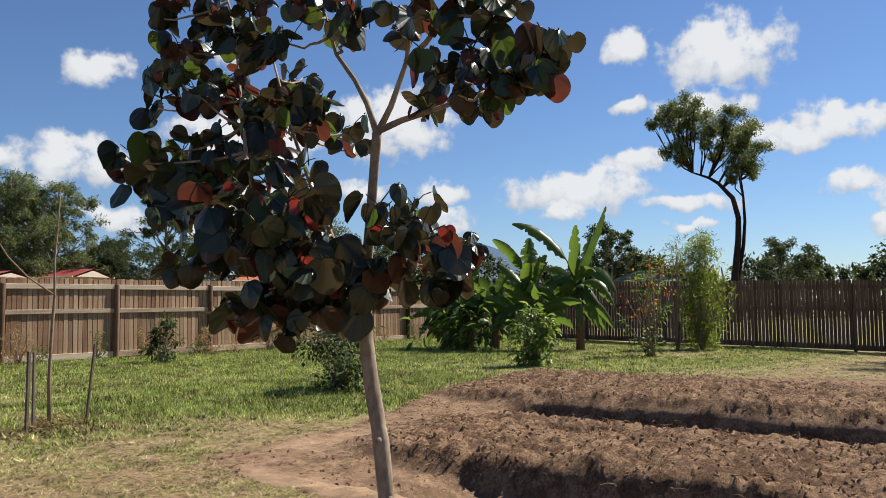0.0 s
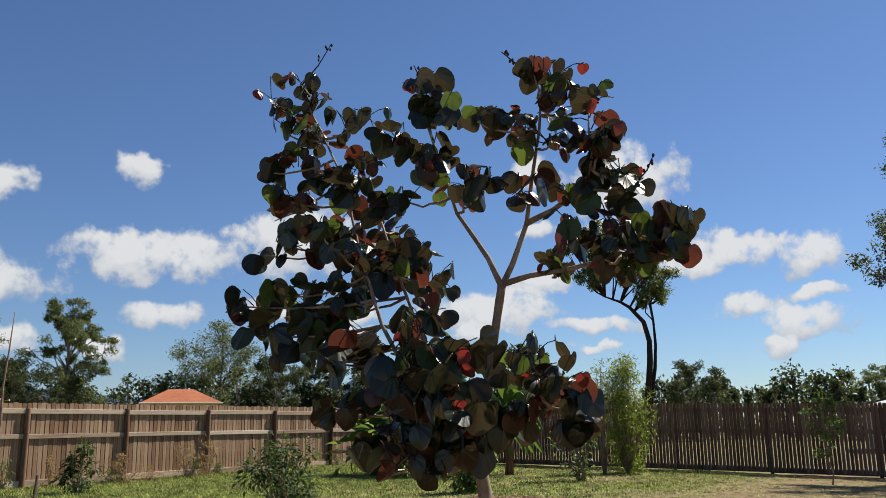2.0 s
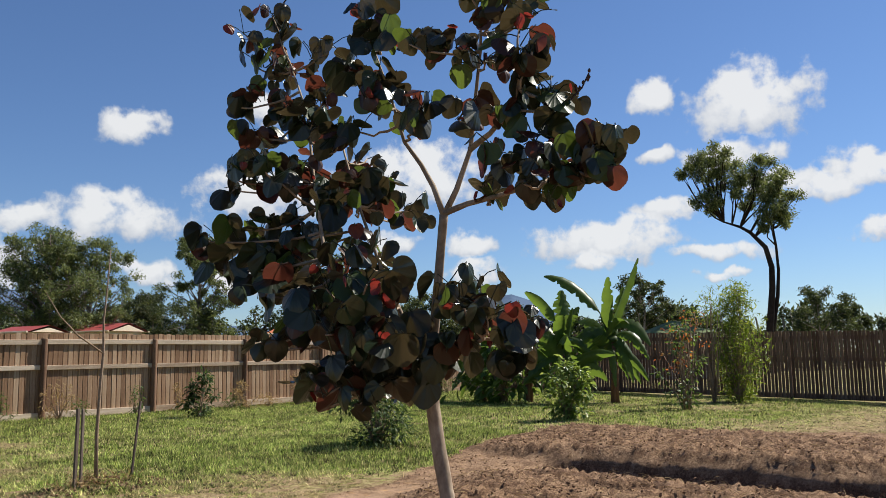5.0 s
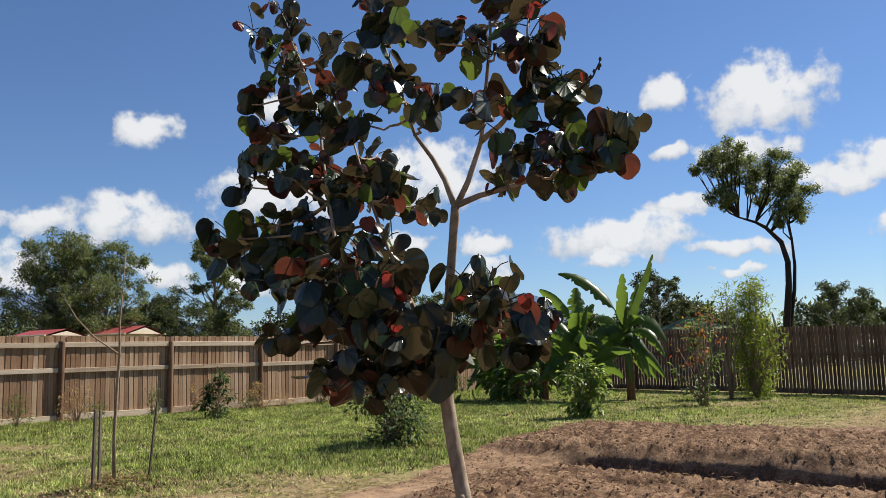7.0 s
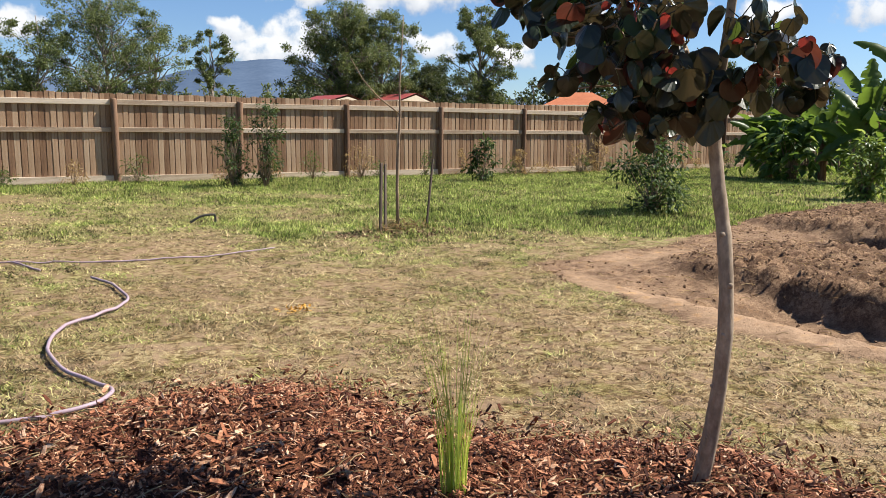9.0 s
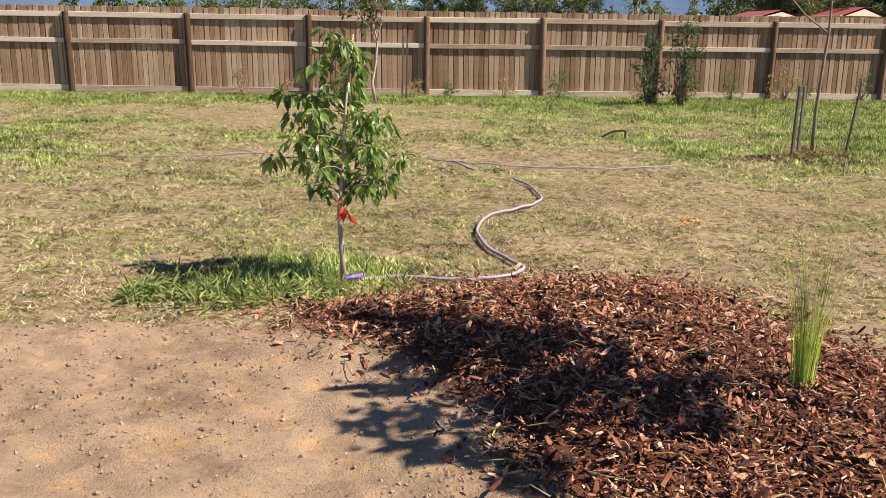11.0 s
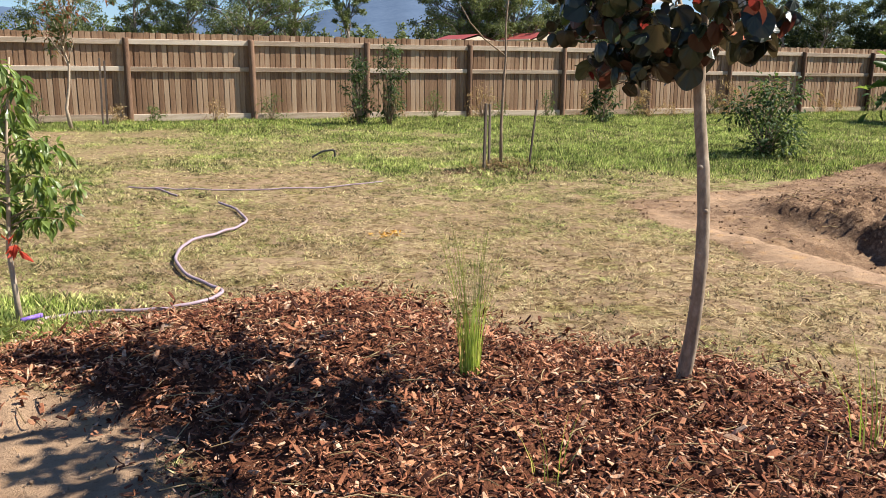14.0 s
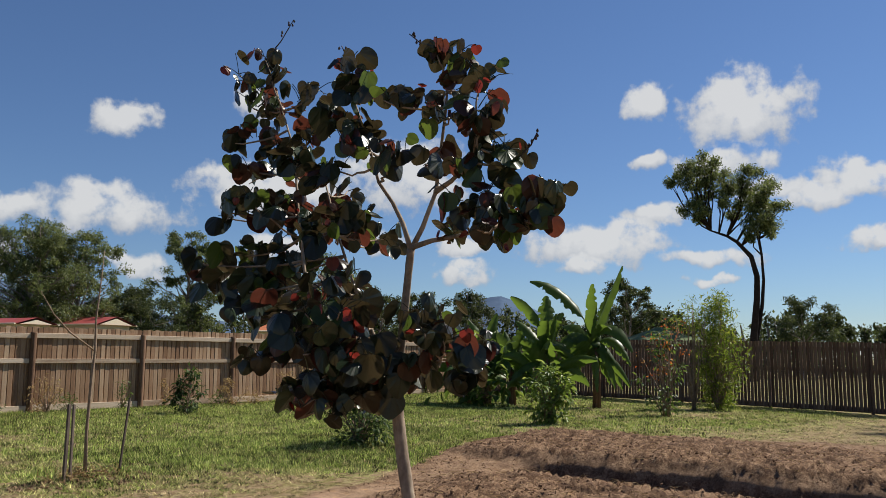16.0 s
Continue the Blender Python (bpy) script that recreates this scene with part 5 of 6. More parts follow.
# ---- banana plants ----
def banana_leaf(a, b, width, bow, roll, seed):
    """A torn blade from a to b, bowed upwards; roll turns its face."""
    rng = random.Random(seed)
    a, b = Vector(a), Vector(b)
    n = 30
    torn = rng.random() < .45
    along = (b - a).normalized()
    side0 = along.cross(Vector((0, -1, 0))).normalized()
    side = Matrix.Rotation(radians(roll), 3, along) @ side0
    face = along.cross(side)
    v, f = [], []
    fold = rng.uniform(.15, .75)
    ripple = rng.uniform(5, 9)
    tear = [1.0, 1.0]
    for i in range(n):
        s = i / (n - 1)
        p = a.lerp(b, s) + Vector((0, 0, bow * 4 * s * (1 - s)))
        w = width * 0.5 * min(1.0, 5.5 * s + .12) * min(1.0, 2.4 * (1.02 - s)) ** .55
        for k in (0, 1):
            tear[k] = rng.uniform(.45, .8) if rng.random() < (.30 if torn else .04) else rng.uniform(.97, 1.02)
        wave = .05 * math.sin(ripple * 6.28 * s)
        for sgn, q in ((-1, tear[0]), (-.55, 1), (0, 1), (.55, 1), (1, tear[1])):
            u = abs(sgn) * q
            v.append(p + side * w * (sgn * q) * (1 - .25 * fold * u) + face * w * (fold * u * u + wave * u))
    for i in range(n - 1):
        for k in range(4):
            o = 5 * i + k
            f.append((o, o + 1, o + 6, o + 5))
    return v, f


def banana(bearing, dist, stem_top, fans, seed, more=9):
    """fans: base and tip (across, up), width, bow and depth of the tip, in metres, across the line of sight."""
    rng = random.Random(seed)
    x, y = on_bearing(bearing, dist)
    t = thing("banana_plant", pose(x, y, height(x, y) - .02, 0, 0, -bearing), "banana plant with broad torn bright green leaves", "banana plant", "banana plants")
    part_mesh("stem", mesh_from("stem", *tube([(0, 0, 0), (.03, 0, stem_top * .5), (0, .02, stem_top)], [.12, .10, .07], 10), M_POST, True), t)
    extra = [(rng.uniform(-.2, .2), stem_top * rng.uniform(.7, 1.05), rng.uniform(-1.0, 1.0), stem_top * rng.uniform(.4, 1.5), .5, rng.uniform(.1, .35), rng.uniform(-.9, .6)) for _ in range(more)]
    extra += [(rng.uniform(-.1, .1), stem_top * rng.uniform(.5, .9), rng.uniform(-.9, .9), stem_top * rng.uniform(.1, .5), .38, rng.uniform(.15, .4), rng.uniform(-.6, .5)) for _ in range(5)]
    for i, (ax, az_, bx, bz, w, bow, dep) in enumerate(fans + extra):
        v, f = banana_leaf((ax, 0, az_), (bx, dep, bz), w * .74, bow, rng.gauss(0, 32), seed * 40 + i)
        part_mesh("leaf", mesh_from("leaf", v, f, M_BANANA, True), t)
        stalk = tube([(0, 0, stem_top * .85), (ax * .6, 0, (stem_top + az_) / 2), (ax, 0, az_)], [.05, .035, .02], 6)
        part_mesh("leaf_stalk", mesh_from("leaf_stalk", *stalk, M_BANANA, True), t)


banana(60.3, 22.6, 1.75, [(-.1, 1.85, .75, 3.85, .62, .05, .3), (-.15, 1.9, -.05, 3.3, .45, .05, -.4), (0, 1.95, .95, 1.5, .5, .35, -.5), (.05, 1.75, .9, 1.15, .5, .30, -.3), (0, 1.5, .7, .5, .4, .2, .4), (-.3, 2.4, -1.75, 3.45, .58, .25, .2), (-.2, 1.8, -1.0, 1.3, .5, .3, -.5), (.1, 1.9, .35, 3.1, .5, 0, .6), (-.2, 1.6, -.9, 2.2, .5, .2, .7)], 1)
banana(56.9, 22.0, 1.5, [(.1, 1.9, .05, 2.95, .75, .02, .2), (-.15, 2.1, -.9, 2.9, .42, .08, -.2), (.1, 1.05, -.6, 1.75, .8, .05, -.5), (.25, 1.0, 1.3, 1.25, .45, .12, -.5), (-.35, .75, -1.1, 1.35, .75, .1, -.3), (-.2, .6, -1.0, .5, .65, .2, -.6), (.4, .75, 1.1, .6, .45, .2, -.5), (.1, 1.35, .32, 2.45, .52, 0, -.3), (0, 1.6, .5, 2.5, .5, .1, .4), (-.1, 1.5, -.8, 2.3, .5, .1, .5)], 2)
banana(54.6, 22.6, 1.2, [(0, 1.2, -.7, 1.9, .6, .15, 0), (0, 1.2, .4, 2.2, .5, .1, .2), (0, 1.0, -.9, 1.0, .55, .25, -.3), (0, 1.0, .8, 1.2, .5, .2, -.4), (0, 1.1, -.2, 2.0, .5, 0, .3)], 3, 9)
banana(52.9, 23.2, 1.2, [(0, 1.2, -.5, 2.3, .5, .1, 0), (0, 1.2, .3, 2.5, .5, .1, .2), (0, 1.0, -1.1, 1.5, .55, .2, -.3)], 4, 14)
banana(51.5, 23.6, 1.1, [(0, 1.2, -.3, 2.2, .5, .1, 0), (0, 1.0, -1.0, 1.75, .5, .1, .2), (0, .7, -1.1, .8, .55, .2, -.3)], 5, 14)


# ---- hose, pipe, marks ----
def spline(pts, per=8):
    """Catmull-Rom through points."""
    P = [Vector(pts[0])] + [Vector(p) for p in pts] + [Vector(pts[-1])]
    o = []
    for i in range(1, len(P) - 2):
        for k in range(per):
            s = k / per
            a, b, c, d = P[i - 1], P[i], P[i + 1], P[i + 2]
            o.append(0.5 * ((2 * b) + (c - a) * s + (2 * a - 5 * b + 4 * c - d) * s * s + (3 * b - a - 3 * c + d) * s ** 3))
    o.append(P[-2])
    return o


def hose(name, way, label, r=0.0098):
    pts = [Vector((p.x, p.y, height(p.x, p.y) + r + (-.05 if p.y > -12.0 and -9.95 < p.x < -8.3 else .004 if p.y > -12.0 else .003 if p.x < -8.15 and p.y < -15.2 else .014))) for p in spline([(x, y, 0) for x, y in way])]
    t = thing(name, pose(0, 0, 0), label, "hose")
    part_mesh("tube", mesh_from("tube", *tube(pts, [r] * len(pts), 8), M_HOSE, True), t)
    return t


h1 = hose("garden_hose", [(-7.56, -12.34), (-7.48, -12.75), (-7.46, -13.3), (-7.56, -13.68), (-7.75, -13.93), (-7.95, -14.15), (-8.06, -14.55), (-8.04, -14.95), (-7.94, -15.2), (-7.88, -15.4), (-7.95, -15.55), (-8.12, -15.6), (-8.44, -15.54), (-8.61, -15.54), (-8.74, -15.64)], "lilac garden hose lying in curves over dry lawn")
part_mesh("connector", mesh_from("connector", *tube([(-8.72, -15.62, height(-8.72, -15.62) + .035), (-8.80, -15.68, height(-8.8, -15.68) + .035)], [.011, .010], 10), M_PURPLE, True), h1, "purple plastic hose connector")
hose("garden_hose", [(-14.5, -10.6), (-12.0, -10.85), (-10.9, -10.92), (-9.9, -10.85), (-8.8, -11.02), (-8.02, -11.29), (-7.46, -11.42), (-6.89, -11.47), (-6.27, -11.43), (-5.75, -11.33)], "pale lilac garden hose stretched across the lawn", 0.0075)
hose("garden_hose", [(-8.05, -11.32), (-7.97, -11.55), (-7.88, -11.85)], "short bend of lilac hose in the grass", 0.009)
t = thing("riser_pipe", pose(-5.79, -8.95, 0, 0, 0, 0), "black plastic irrigation riser in the grass", "pipe")
part_mesh("tube", mesh_from("tube", *tube(spline([(0.1, 0, -.02), (.1, 0, .09), (.07, 0, .115), (-.07, 0, .10), (-.2, 0, .03)]), [.014] * 33, 8), M_BLACK, True), t)

# ---- mulch, clods, grass ----


def scatter(n, lo, hi, keep, seed):
    r = np.random.RandomState(seed)
    x, y = r.uniform(lo[0], hi[0], n), r.uniform(lo[1], hi[1], n)
    s = surface(x, y)
    k = keep(x, y, s, r)
    return x[k], y[k], s[0][k], [a[k] for a in s[1:]]


def chip_shape(rng):
    """An uneven flake of bark, pointed or broken at its ends, slightly curled."""
    l, w, h = rng.uniform(.8, 1.7), rng.uniform(.22, .62), rng.uniform(.05, .11)
    curl = rng.uniform(-.12, .14)
    a, b, c = rng.uniform(.2, 1), rng.uniform(.15, .9), rng.uniform(-.15, .15) * l
    low = [(-l / 2, -w / 2 * a, 0), (c, -w / 2, curl), (l / 2, -w / 2 * b, 0), (l / 2 * .92, w / 2 * b, 0), (c * .5, w / 2, curl), (-l / 2 * .9, w / 2 * a, 0)]
    return low + [(x * .93, y * .9, z + h) for x, y, z in low]


CHIP_FACES = [(6, 7, 10, 11), (7, 8, 9, 10), (0, 1, 7, 6), (1, 2, 8, 7), (2, 3, 9, 8), (3, 4, 10, 9), (4, 5, 11, 10), (5, 0, 6, 11)]
mulch_bed = thing("mulch_bed", pose(0, 0, 0), "layer of reddish brown bark chip mulch", "mulch")
rng = random.Random(21)
chip_shapes = [chip_shape(rng) for _ in range(10)]
# the smallest flakes: two faces folded along a raised middle
FLAKE_FACES = [(0, 1, 4, 3), (3, 4, 5, 2)]
flake_shapes = [[(-l / 2, -w / 2, 0), (l / 2 * k, -w / 2 * k, 0), (-l / 2 * k, w / 2, 0), (-l * .55, 0, h), (l * .6, 0, h * .7), (l / 2, w / 2 * k, 0)] for l, w, h, k in [(rng.uniform(.9, 2.0), rng.uniform(.3, .7), rng.uniform(.08, .22), rng.uniform(.5, 1)) for _ in range(8)]]
chip_meshes = [mesh_from("chip", s, CHIP_FACES, M_CHIP) for s in chip_shapes]
cx, cy, cz, _ = scatter(95000, (-9.3, -18.9), (-5.7, -15.3), lambda x, y, s, r: inside(x, y, MULCH) > .06 - .32 * r.uniform(0, 1, len(x)) ** 2.5, 5)
chunks, pieces = [], 0
for i in range(min(len(cx), 44000)):
    sz = rng.choice((.005, .007, .009, .011, .013, .017, .030)) * rng.uniform(.7, 1.3)
    mm = pose(cx[i], cy[i], cz[i] + rng.uniform(0.0, .030), rng.gauss(0, 30), rng.gauss(0, 30), rng.uniform(0, 360)) @ Matrix.Scale(sz, 4)
    if sz > .026 and pieces < 290 and -8.3 < cx[i] < -6.3 and -17.9 < cy[i] < -15.8:
        part_mesh("chip", rng.choice(chip_meshes), mulch_bed, "", mm)
        pieces += 1
    else:
        small = sz < .014
        chunks.append(([mm @ Vector(v) for v in rng.choice(flake_shapes if small else chip_shapes)], FLAKE_FACES if small else CHIP_FACES))
sticks = []
for i in range(420):
    k = rng.randrange(len(cx))
    l, a = rng.uniform(.04, .16), rng.uniform(0, 6.28)
    p = Vector((cx[k], cy[k], cz[k] + .022))
    d = Vector((math.cos(a), math.sin(a), rng.uniform(-.08, .12))) * l
    sticks.append(tube([p, p + d * .5 + Vector((rng.uniform(-.01, .01), rng.uniform(-.01, .01), .004)), p + d], [.0022, .002, .0014], 5))
part_mesh("stick_litter", mesh_from("stick_litter", *join(sticks), M_DRY), mulch_bed)["kind"] = "stuff"
ob = part_mesh("chip_layer", mesh_from("chip_layer", *join(chunks), M_CHIP_JOINED), mulch_bed)
ob["kind"] = "stuff"


def clod_shape(rng):
    """An uneven lump: a five-sided girdle between two off-centre tips."""
    n = 5
    v = [Vector((rng.uniform(-.25, .25), rng.uniform(-.25, .25), rng.uniform(.45, .8)))]
    for k in range(n):
        a = 6.283 * (k + rng.uniform(-.3, .3)) / n
        q = rng.uniform(.65, 1.1)
        v.append(Vector((q * math.cos(a), q * math.sin(a), rng.uniform(-.2, .25))))
    v.append(Vector((0, 0, -.6)))
    f = [(0, 1 + k, 1 + (k + 1) % n) for k in range(n)] + [(n + 1, 1 + (k + 1) % n, 1 + k) for k in range(n)]
    return v, f


clods = [clod_shape(rng) for _ in range(8)]
cx, cy, cz, sh = scatter(90000, (-4.6, -19.5), (6.0, -10.8), lambda x, y, s, r: (s[2] > .6) & (r.uniform(0, 1, len(x)) < .6 * (1 - s[3]) ** 3 * (1.25 - (x + 4.6) / 10.6)), 6)
chunks = []
for i in range(min(len(cx), 26000)):
    sz = .003 + .017 * rng.random() ** 3.5
    mm = pose(cx[i], cy[i], cz[i] + sz * .1, rng.uniform(0, 360), rng.uniform(0, 360), rng.uniform(0, 360)) @ Matrix.Scale(sz, 4)
    v, f = rng.choice(clods)
    chunks.append(([mm @ p for p in v], f))
tagged(new("soil_clods", mesh_from("soil_clods", *join(chunks), M_CLOD)), "dark crumbly clods of dug soil", "soil", kind="stuff")
straws = []
for i in range(1800):
    k = rng.randrange(len(cx))
    l, a = rng.uniform(.04, .14), rng.uniform(0, 6.28)
    p = Vector((cx[k], cy[k], cz[k] + .012))
    d = Vector((math.cos(a), math.sin(a), rng.uniform(-.1, .3))) * l
    straws.append(tube([p, p + d * .5 + Vector((0, 0, .008)), p + d], [.0022, .002, .0015], 4, False))
tagged(new("root_litter", mesh_from("root_litter", *join(straws), M_DRY)), "dry roots and straw in the dug soil", "litter", kind="stuff")


def blades(n, lo, hi, h0, h1, width, seed, thin=1.0, per=9, radius=.022):
    """Grass in tufts on the lawn; taller and denser where it is green, lying flat where it is dry."""
    x, y, z, (g, so, cl, mu) = scatter(n, lo, hi, lambda x, y, s, r: (np.maximum(s[2], s[4]) < .5) & (r.uniform(0, 1, len(x)) < thin * (.42 + .58 * s[1])) & (fractal(x * 3.0, y * 3.0, 77, 4, .7) > -0.30 - 1.0 * s[1]), seed)
    r = np.random.RandomState(seed + 1)
    patch = fractal(x * 1.7, y * 1.7, 91, 4, .65)
    tone = np.repeat(np.clip(g + .50 * patch * (1 - .6 * g) + r.normal(.07, .28, len(x)), 0, 1), per)
    tall = np.repeat(r.uniform(.5, 1.35, len(x)), per)
    shade = np.repeat(np.clip(r.normal(.97, .66, len(x)) + .34 * fractal(x * 2.3, y * 2.3, 92, 4, .7), .14, 2.0), per)
    x, y, z, g = (np.repeat(q, per) for q in (x, y, z, g))
    k = len(x)
    x = x + r.normal(0, radius, k)
    y = y + r.normal(0, radius, k)
    h = (h0 + (h1 - h0) * g) * tall * r.uniform(.4, 1.2, k)
    a = r.uniform(0, 6.283, k)
    lean = h * r.uniform(.2, 1.1, k) * (1 + 2.2 * (1 - g))
    h = h * (.45 + .55 * g)
    w = width * r.uniform(.6, 1.3, k)
    b = a + r.uniform(.8, 2.2, k)
    v = np.stack([np.stack([x - w * np.cos(b), y - w * np.sin(b), z - .004], -1), np.stack([x + w * np.cos(b), y + w * np.sin(b), z - .004], -1), np.stack([x + lean * np.cos(a), y + lean * np.sin(a), z + h + .004], -1)], 1).reshape(-1, 3)
    me = bpy.data.meshes.new("lawn_grass")
    me.from_pydata(v.tolist(), [], np.arange(3 * k).reshape(-1, 3).tolist())
    me.materials.append(M_BLADE)
    me.attributes.new("green", "FLOAT", "POINT").data.foreach_set("value", np.repeat(tone, 3).astype(np.float32))
    me.attributes.new("tuft", "FLOAT", "POINT").data.foreach_set("value", np.repeat(shade, 3).astype(np.float32))
    return tagged(new("lawn_grass", me), "short dry and green lawn grass blades", "grass", kind="stuff")


def blade_mat():
    m, nt, b = nodes_of("grass_blade", 0.7, 0.15)
    rnd = nt.nodes.new("ShaderNodeNewGeometry").outputs["Random Per Island"]
    dry = ramp(nt, rnd, [(0, (0.10, 0.065, 0.030)), (.35, (0.29, 0.20, 0.105)), (.8, (0.56, 0.445, 0.275)), (1, (0.24, 0.24, 0.09))])
    lush = ramp(nt, rnd, [(0, (0.07, 0.11, 0.02)), (.5, (0.20, 0.28, 0.052)), (.75, (0.36, 0.43, 0.105)), (1, (0.54, 0.51, 0.21))])
    col = mix(nt, attribute(nt, "green"), dry, lush)
    tone = nt.nodes.new("ShaderNodeVectorMath")
    tone.operation = "SCALE"
    nt.links.new(col, tone.inputs[0])
    nt.links.new(attribute(nt, "tuft"), tone.inputs["Scale"])
    col = tone.outputs[0]
    nt.links.new(col, b.inputs["Base Color"])
    t_ = nt.nodes.new("ShaderNodeBsdfTranslucent")
    nt.links.new(col, t_.inputs["Color"])
    mx = nt.nodes.new("ShaderNodeMixShader")
    mx.inputs[0].default_value = .35
    nt.links.new(b.outputs[0], mx.inputs[1])
    nt.links.new(t_.outputs[0], mx.inputs[2])
    nt.links.new(mx.outputs[0], nt.nodes["Material Output"].inputs["Surface"])
    return m


M_BLADE = blade_mat()
blades(60000, (-10.5, -18.8), (-2.5, -12.5), .024, .050, .0034, 51, 1.0, 8, .026)
blades(40000, (-17, -12.5), (3.0, -8.0), .028, .050, .0052, 52, 1.0, 7, .028)
blades(24000, (-20, -8.0), (9.0, -4.0), .022, .046, .0055, 56, 1.0, 7, .05)
blades(30000, (-23, -4.0), (16.0, -0.1), .028, .060, .0058, 53, 1.0, 7, .06)
blades(20000, (2.0, -19), (16.0, -4.0), .024, .050, .007, 54, 1.0, 7, .05)
blades(9000, (-15.5, -16.6), (-10.5, -12.5), .026, .055, .0052, 57, 1.0, 8, .03)
blades(2600, (-10.3, -16.35), (-8.2, -14.8), .01, .052, .006, 55, .8, 10, .03)

# ---- broad weeds at the mulch's edge ----
rng = random.Random(58)
v, f = foliage([(-9.25 + rng.uniform(-.55, .45), -15.82 + rng.gauss(0, .15), .02) for _ in range(46)], .11, 20, .085, .15, 59, .2, .25)
tagged(new("broad_weeds", mesh_from("broad_weeds", v, f, M_WEED)), "low broad-bladed green weeds round the sapling", "weeds", kind="stuff")

# ---- loose straw and crumbs on the dry lawn ----
rng = random.Random(55)
lx, ly, lz, lsh = scatter(16000, (-9.5, -18.4), (-3.8, -13.0), lambda x, y, s, r: (np.maximum(s[2], s[4]) < .4) & (r.uniform(0, 1, len(x)) < 1.0 - .7 * s[1]), 63)
straws = []
for i in range(min(len(lx), 7000)):
    l, a = rng.uniform(.02, .07), rng.uniform(0, 6.28)
    p = Vector((lx[i], ly[i], lz[i] + rng.uniform(.006, .02)))
    d = Vector((math.cos(a), math.sin(a), rng.uniform(-.1, .25))) * l
    w = Vector((-d.y, d.x, 0)).normalized() * rng.uniform(.0015, .004)
    straws.append(([p - w, p + w, p + d + w * .5, p + d - w * .5], [(0, 1, 2, 3)]))
tagged(new("straw_litter", mesh_from("straw_litter", *join(straws), M_DRY)), "short dead straw strewn over the dry lawn", "straw", kind="stuff")
crumbs = []
lx, ly, lz, lsh = scatter(16000, (-8.5, -18.4), (-3.8, -14.0), lambda x, y, s, r: (np.maximum(s[2], s[4]) < .4) & (r.uniform(0, 1, len(x)) < .08 + .3 * smoothstep(1.6, .4, np.hypot((x + 5.4) / 1.2, (y + 16.3) / 1.3))), 64)
for i in range(len(lx)):
    sz = .002 + .008 * rng.random() ** 3
    mm = pose(lx[i], ly[i], lz[i] + sz * .4, rng.uniform(0, 360), rng.uniform(0, 360), rng.uniform(0, 360)) @ Matrix.Scale(sz, 4)
    v, f = rng.choice(clods)
    crumbs.append(([mm @ p for p in v], f))
for i in range(700):
    a, r = rng.uniform(0, 6.28), .72 * rng.random() ** .7
    x, y = -4.2 + r * math.cos(a), -10.95 + .6 * r * math.sin(a)
    sz = .006 + .02 * rng.random() ** 2.5
    mm = pose(x, y, height(x, y) + sz * .4, rng.uniform(0, 360), rng.uniform(0, 360), 0) @ Matrix.Scale(sz, 4)
    v, f = rng.choice(clods)
    crumbs.append(([mm @ p for p in v], f))
tagged(new("soil_clods", mesh_from("soil_clods", *join(crumbs), M_CLOD)), "brown crumbs of soil on the thin lawn", "soil", kind="stuff")

# ---- weeds along the fence ----
rng = random.Random(77)
for i in range(22):
    x = -12.5 + i * 1.3 + rng.uniform(-.4, .4)
    dry = rng.random() < .6
    shrub("weed", x, -0.45 + rng.uniform(-.15, .1), rng.uniform(.3, .75), rng.uniform(.2, .4), 200 + i, "dry straw-coloured weed at the foot of the fence" if dry else "green weed at the foot of the fence", M_DRY if dry else M_SHRUB, 13, 20, 0.07, "weed", 0.05, 0.3, "weeds along the fence")
for x, h in ((6.9, 0.9), (7.6, 1.0), (5.0, .75), (0.1, .8)):
    shrub("weed", x, -0.7, h, 0.42, int(300 + x * 10), "tall dry straw-coloured weed by the fence", M_DRY, 16, 26, 0.09, "weed", 0.05, 0.22, "weeds along the fence")
v, f = foliage([(-4.35, -10.95, .1), (-4.1, -11.05, .1), (-3.9, -10.95, .08), (-4.55, -11.0, .07), (-4.2, -10.75, .1)], .22, 70, .10, .06, 17, .1, .2)
tagged(new("straw_litter", mesh_from("straw_litter", v, f, M_DRY)), "dry straw litter round the bare sapling", "straw", kind="stuff")
v, f = foliage([(-6.66, -14.3, .03), (-6.58, -14.24, .03)], .10, 34, .024, .5, 18, 0, .12)
tagged(new("orange_mark", mesh_from("orange_mark", v, f, M_ORANGE)), "splash of orange marking paint on the grass", "paint mark", kind="stuff")
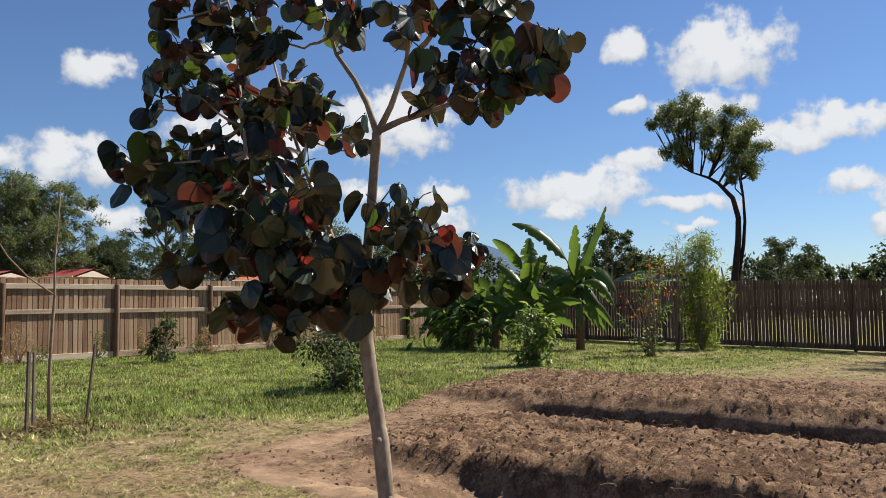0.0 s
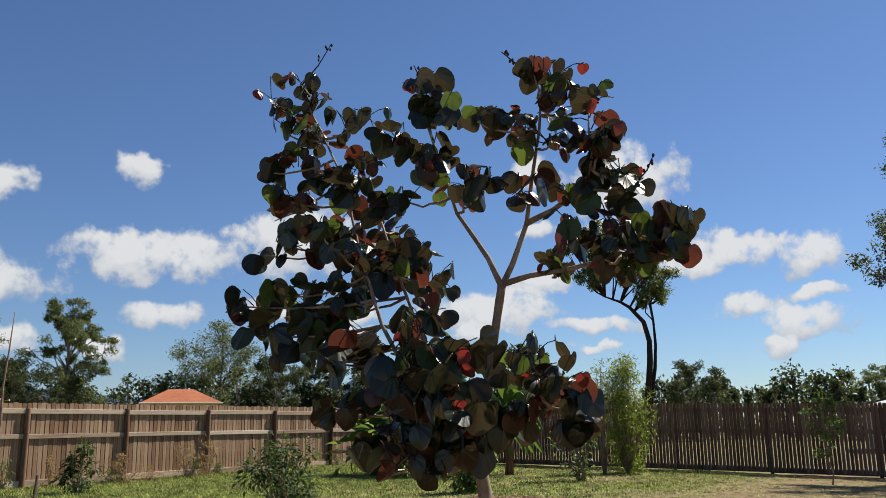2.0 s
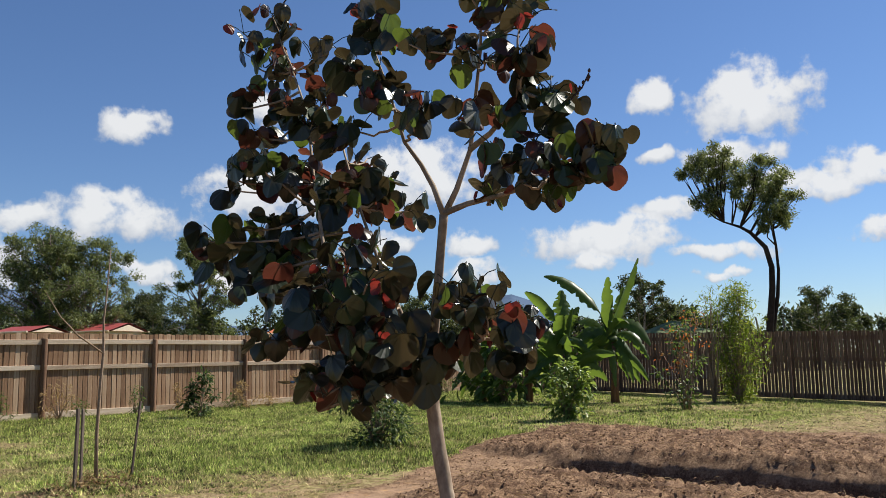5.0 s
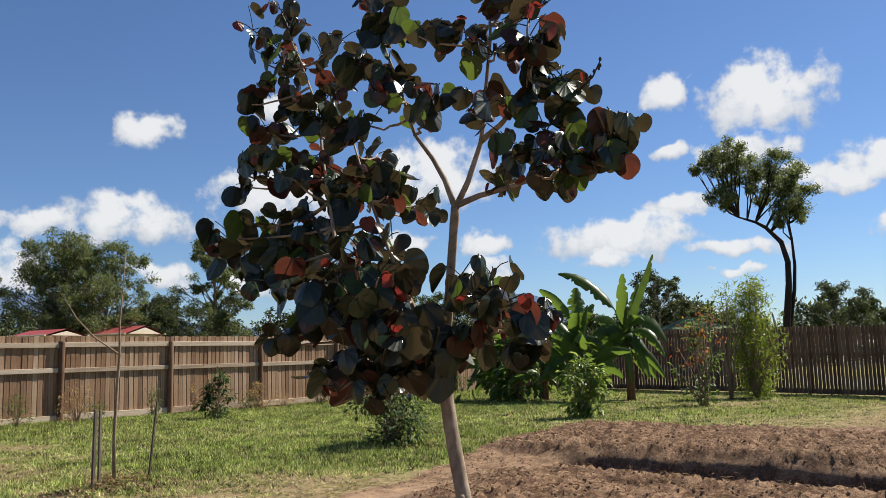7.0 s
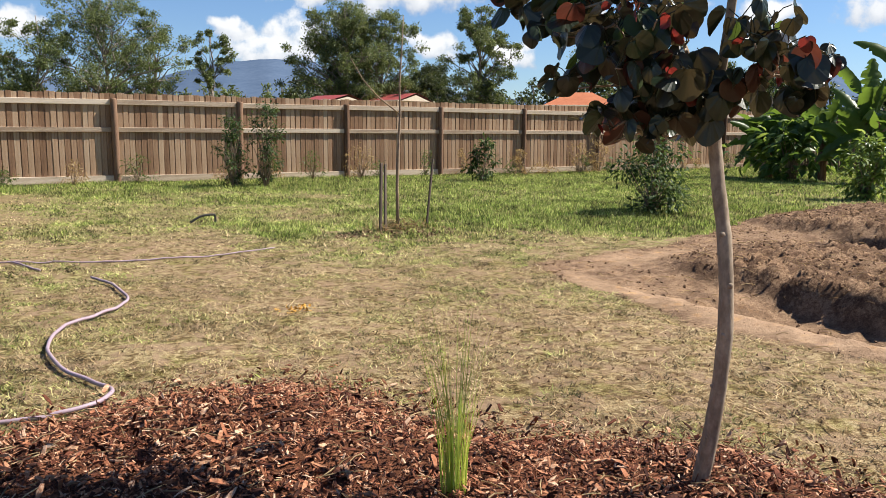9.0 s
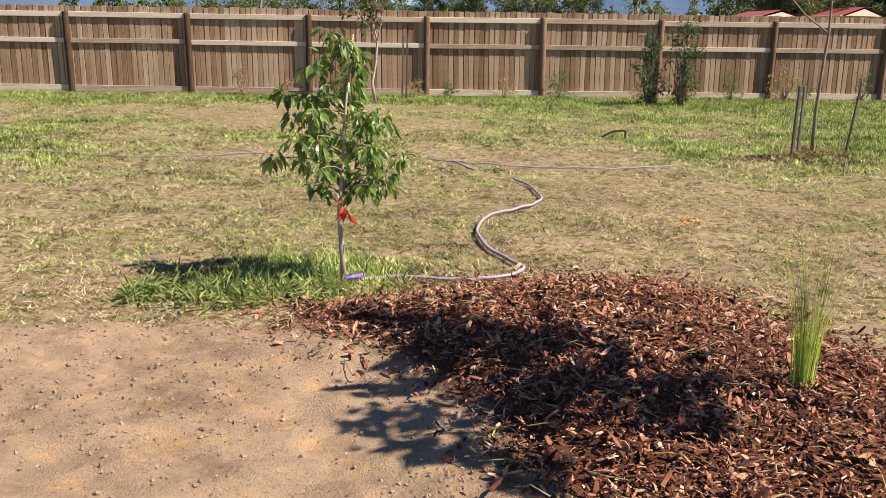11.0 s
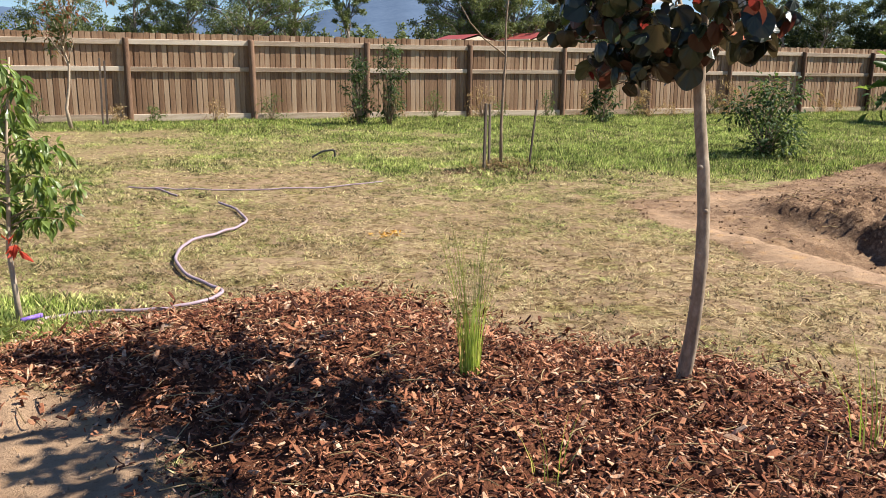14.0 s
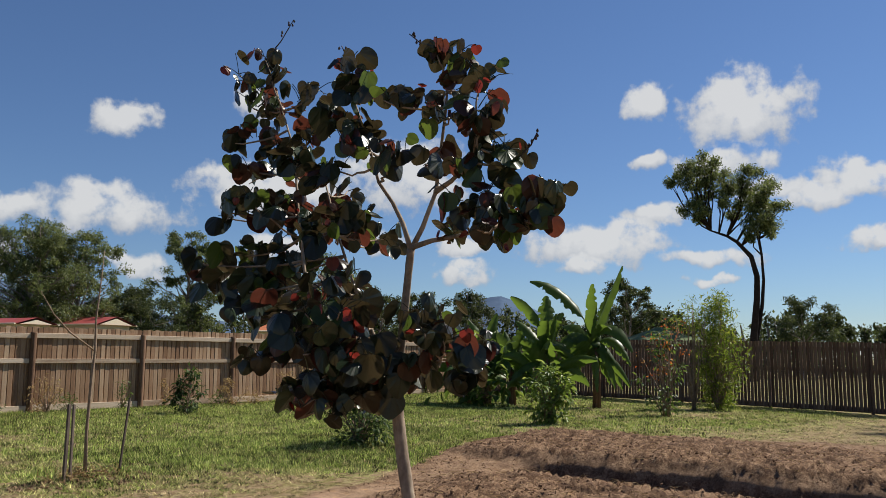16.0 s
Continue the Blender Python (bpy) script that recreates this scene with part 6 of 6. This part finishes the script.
tagged(new("fallen_leaf", mesh_from("fallen_leaf", *foliage([(-8.72, -16.56, height(-8.72, -16.56) + .012)], .004, 2, .09, .6, 19, 0, .2), M_RUST)), "curled rusty brown leaf on bare soil", "leaf")

# ---- rubble and grit ----
cx, cy, cz, sh = scatter(7000, (-4.8, -18.0), (-1.5, -12.5), lambda x, y, s, r: (s[3] > .3) & (r.uniform(0, 1, len(x)) < .6), 62)
chunks = []
for i in range(len(cx)):
    sz = .0015 + .006 * rng.random() ** 5
    mm = pose(cx[i], cy[i], cz[i] + sz * .2, rng.uniform(0, 360), rng.uniform(0, 360), 0) @ Matrix.Scale(sz, 4)
    v, f = rng.choice(clods)
    chunks.append(([mm @ p for p in v], f))
tagged(new("clay_crumbs", mesh_from("clay_crumbs", *join(chunks), M_GRIT)), "pale crumbs on the trodden clay", "soil", kind="stuff")
cx, cy, cz, sh = scatter(9000, (-10.5, -18.8), (-7.6, -16.1), lambda x, y, s, r: (s[2] > .6) & (r.uniform(0, 1, len(x)) < .35 + .65 * (s[3] < .8)), 61)
chunks = []
for i in range(len(cx)):
    sz = .002 + .011 * rng.random() ** 3.5
    mm = pose(cx[i], cy[i], cz[i] + sz * .2, rng.uniform(0, 360), rng.uniform(0, 360), 0) @ Matrix.Scale(sz, 4)
    v, f = rng.choice(clods)
    chunks.append(([mm @ p for p in v], f))
if chunks:
    tagged(new("soil_grit", mesh_from("soil_grit", *join(chunks), M_GRIT)), "pale crumbs of dry soil", "soil", kind="stuff")
for x, y, sz, a in ((-3.62, -16.55, .13, 20), (-3.75, -16.8, .07, 70), (-3.55, -16.95, .08, 140), (-3.7, -16.35, .06, 10)):
    v, f = clods[int(a) % 8]
    ob = part_mesh("rubble_stone", mesh_from("rubble_stone", v, f, M_GRIT), None, "", pose(x, y, height(x, y) + sz * .3, 20, 10, a) @ Matrix.Diagonal((sz * 1.4, sz, sz * .6, 1)))
    tagged(ob, "grey-brown lump of broken rubble in the trench", "stone", "rubble in the trench")
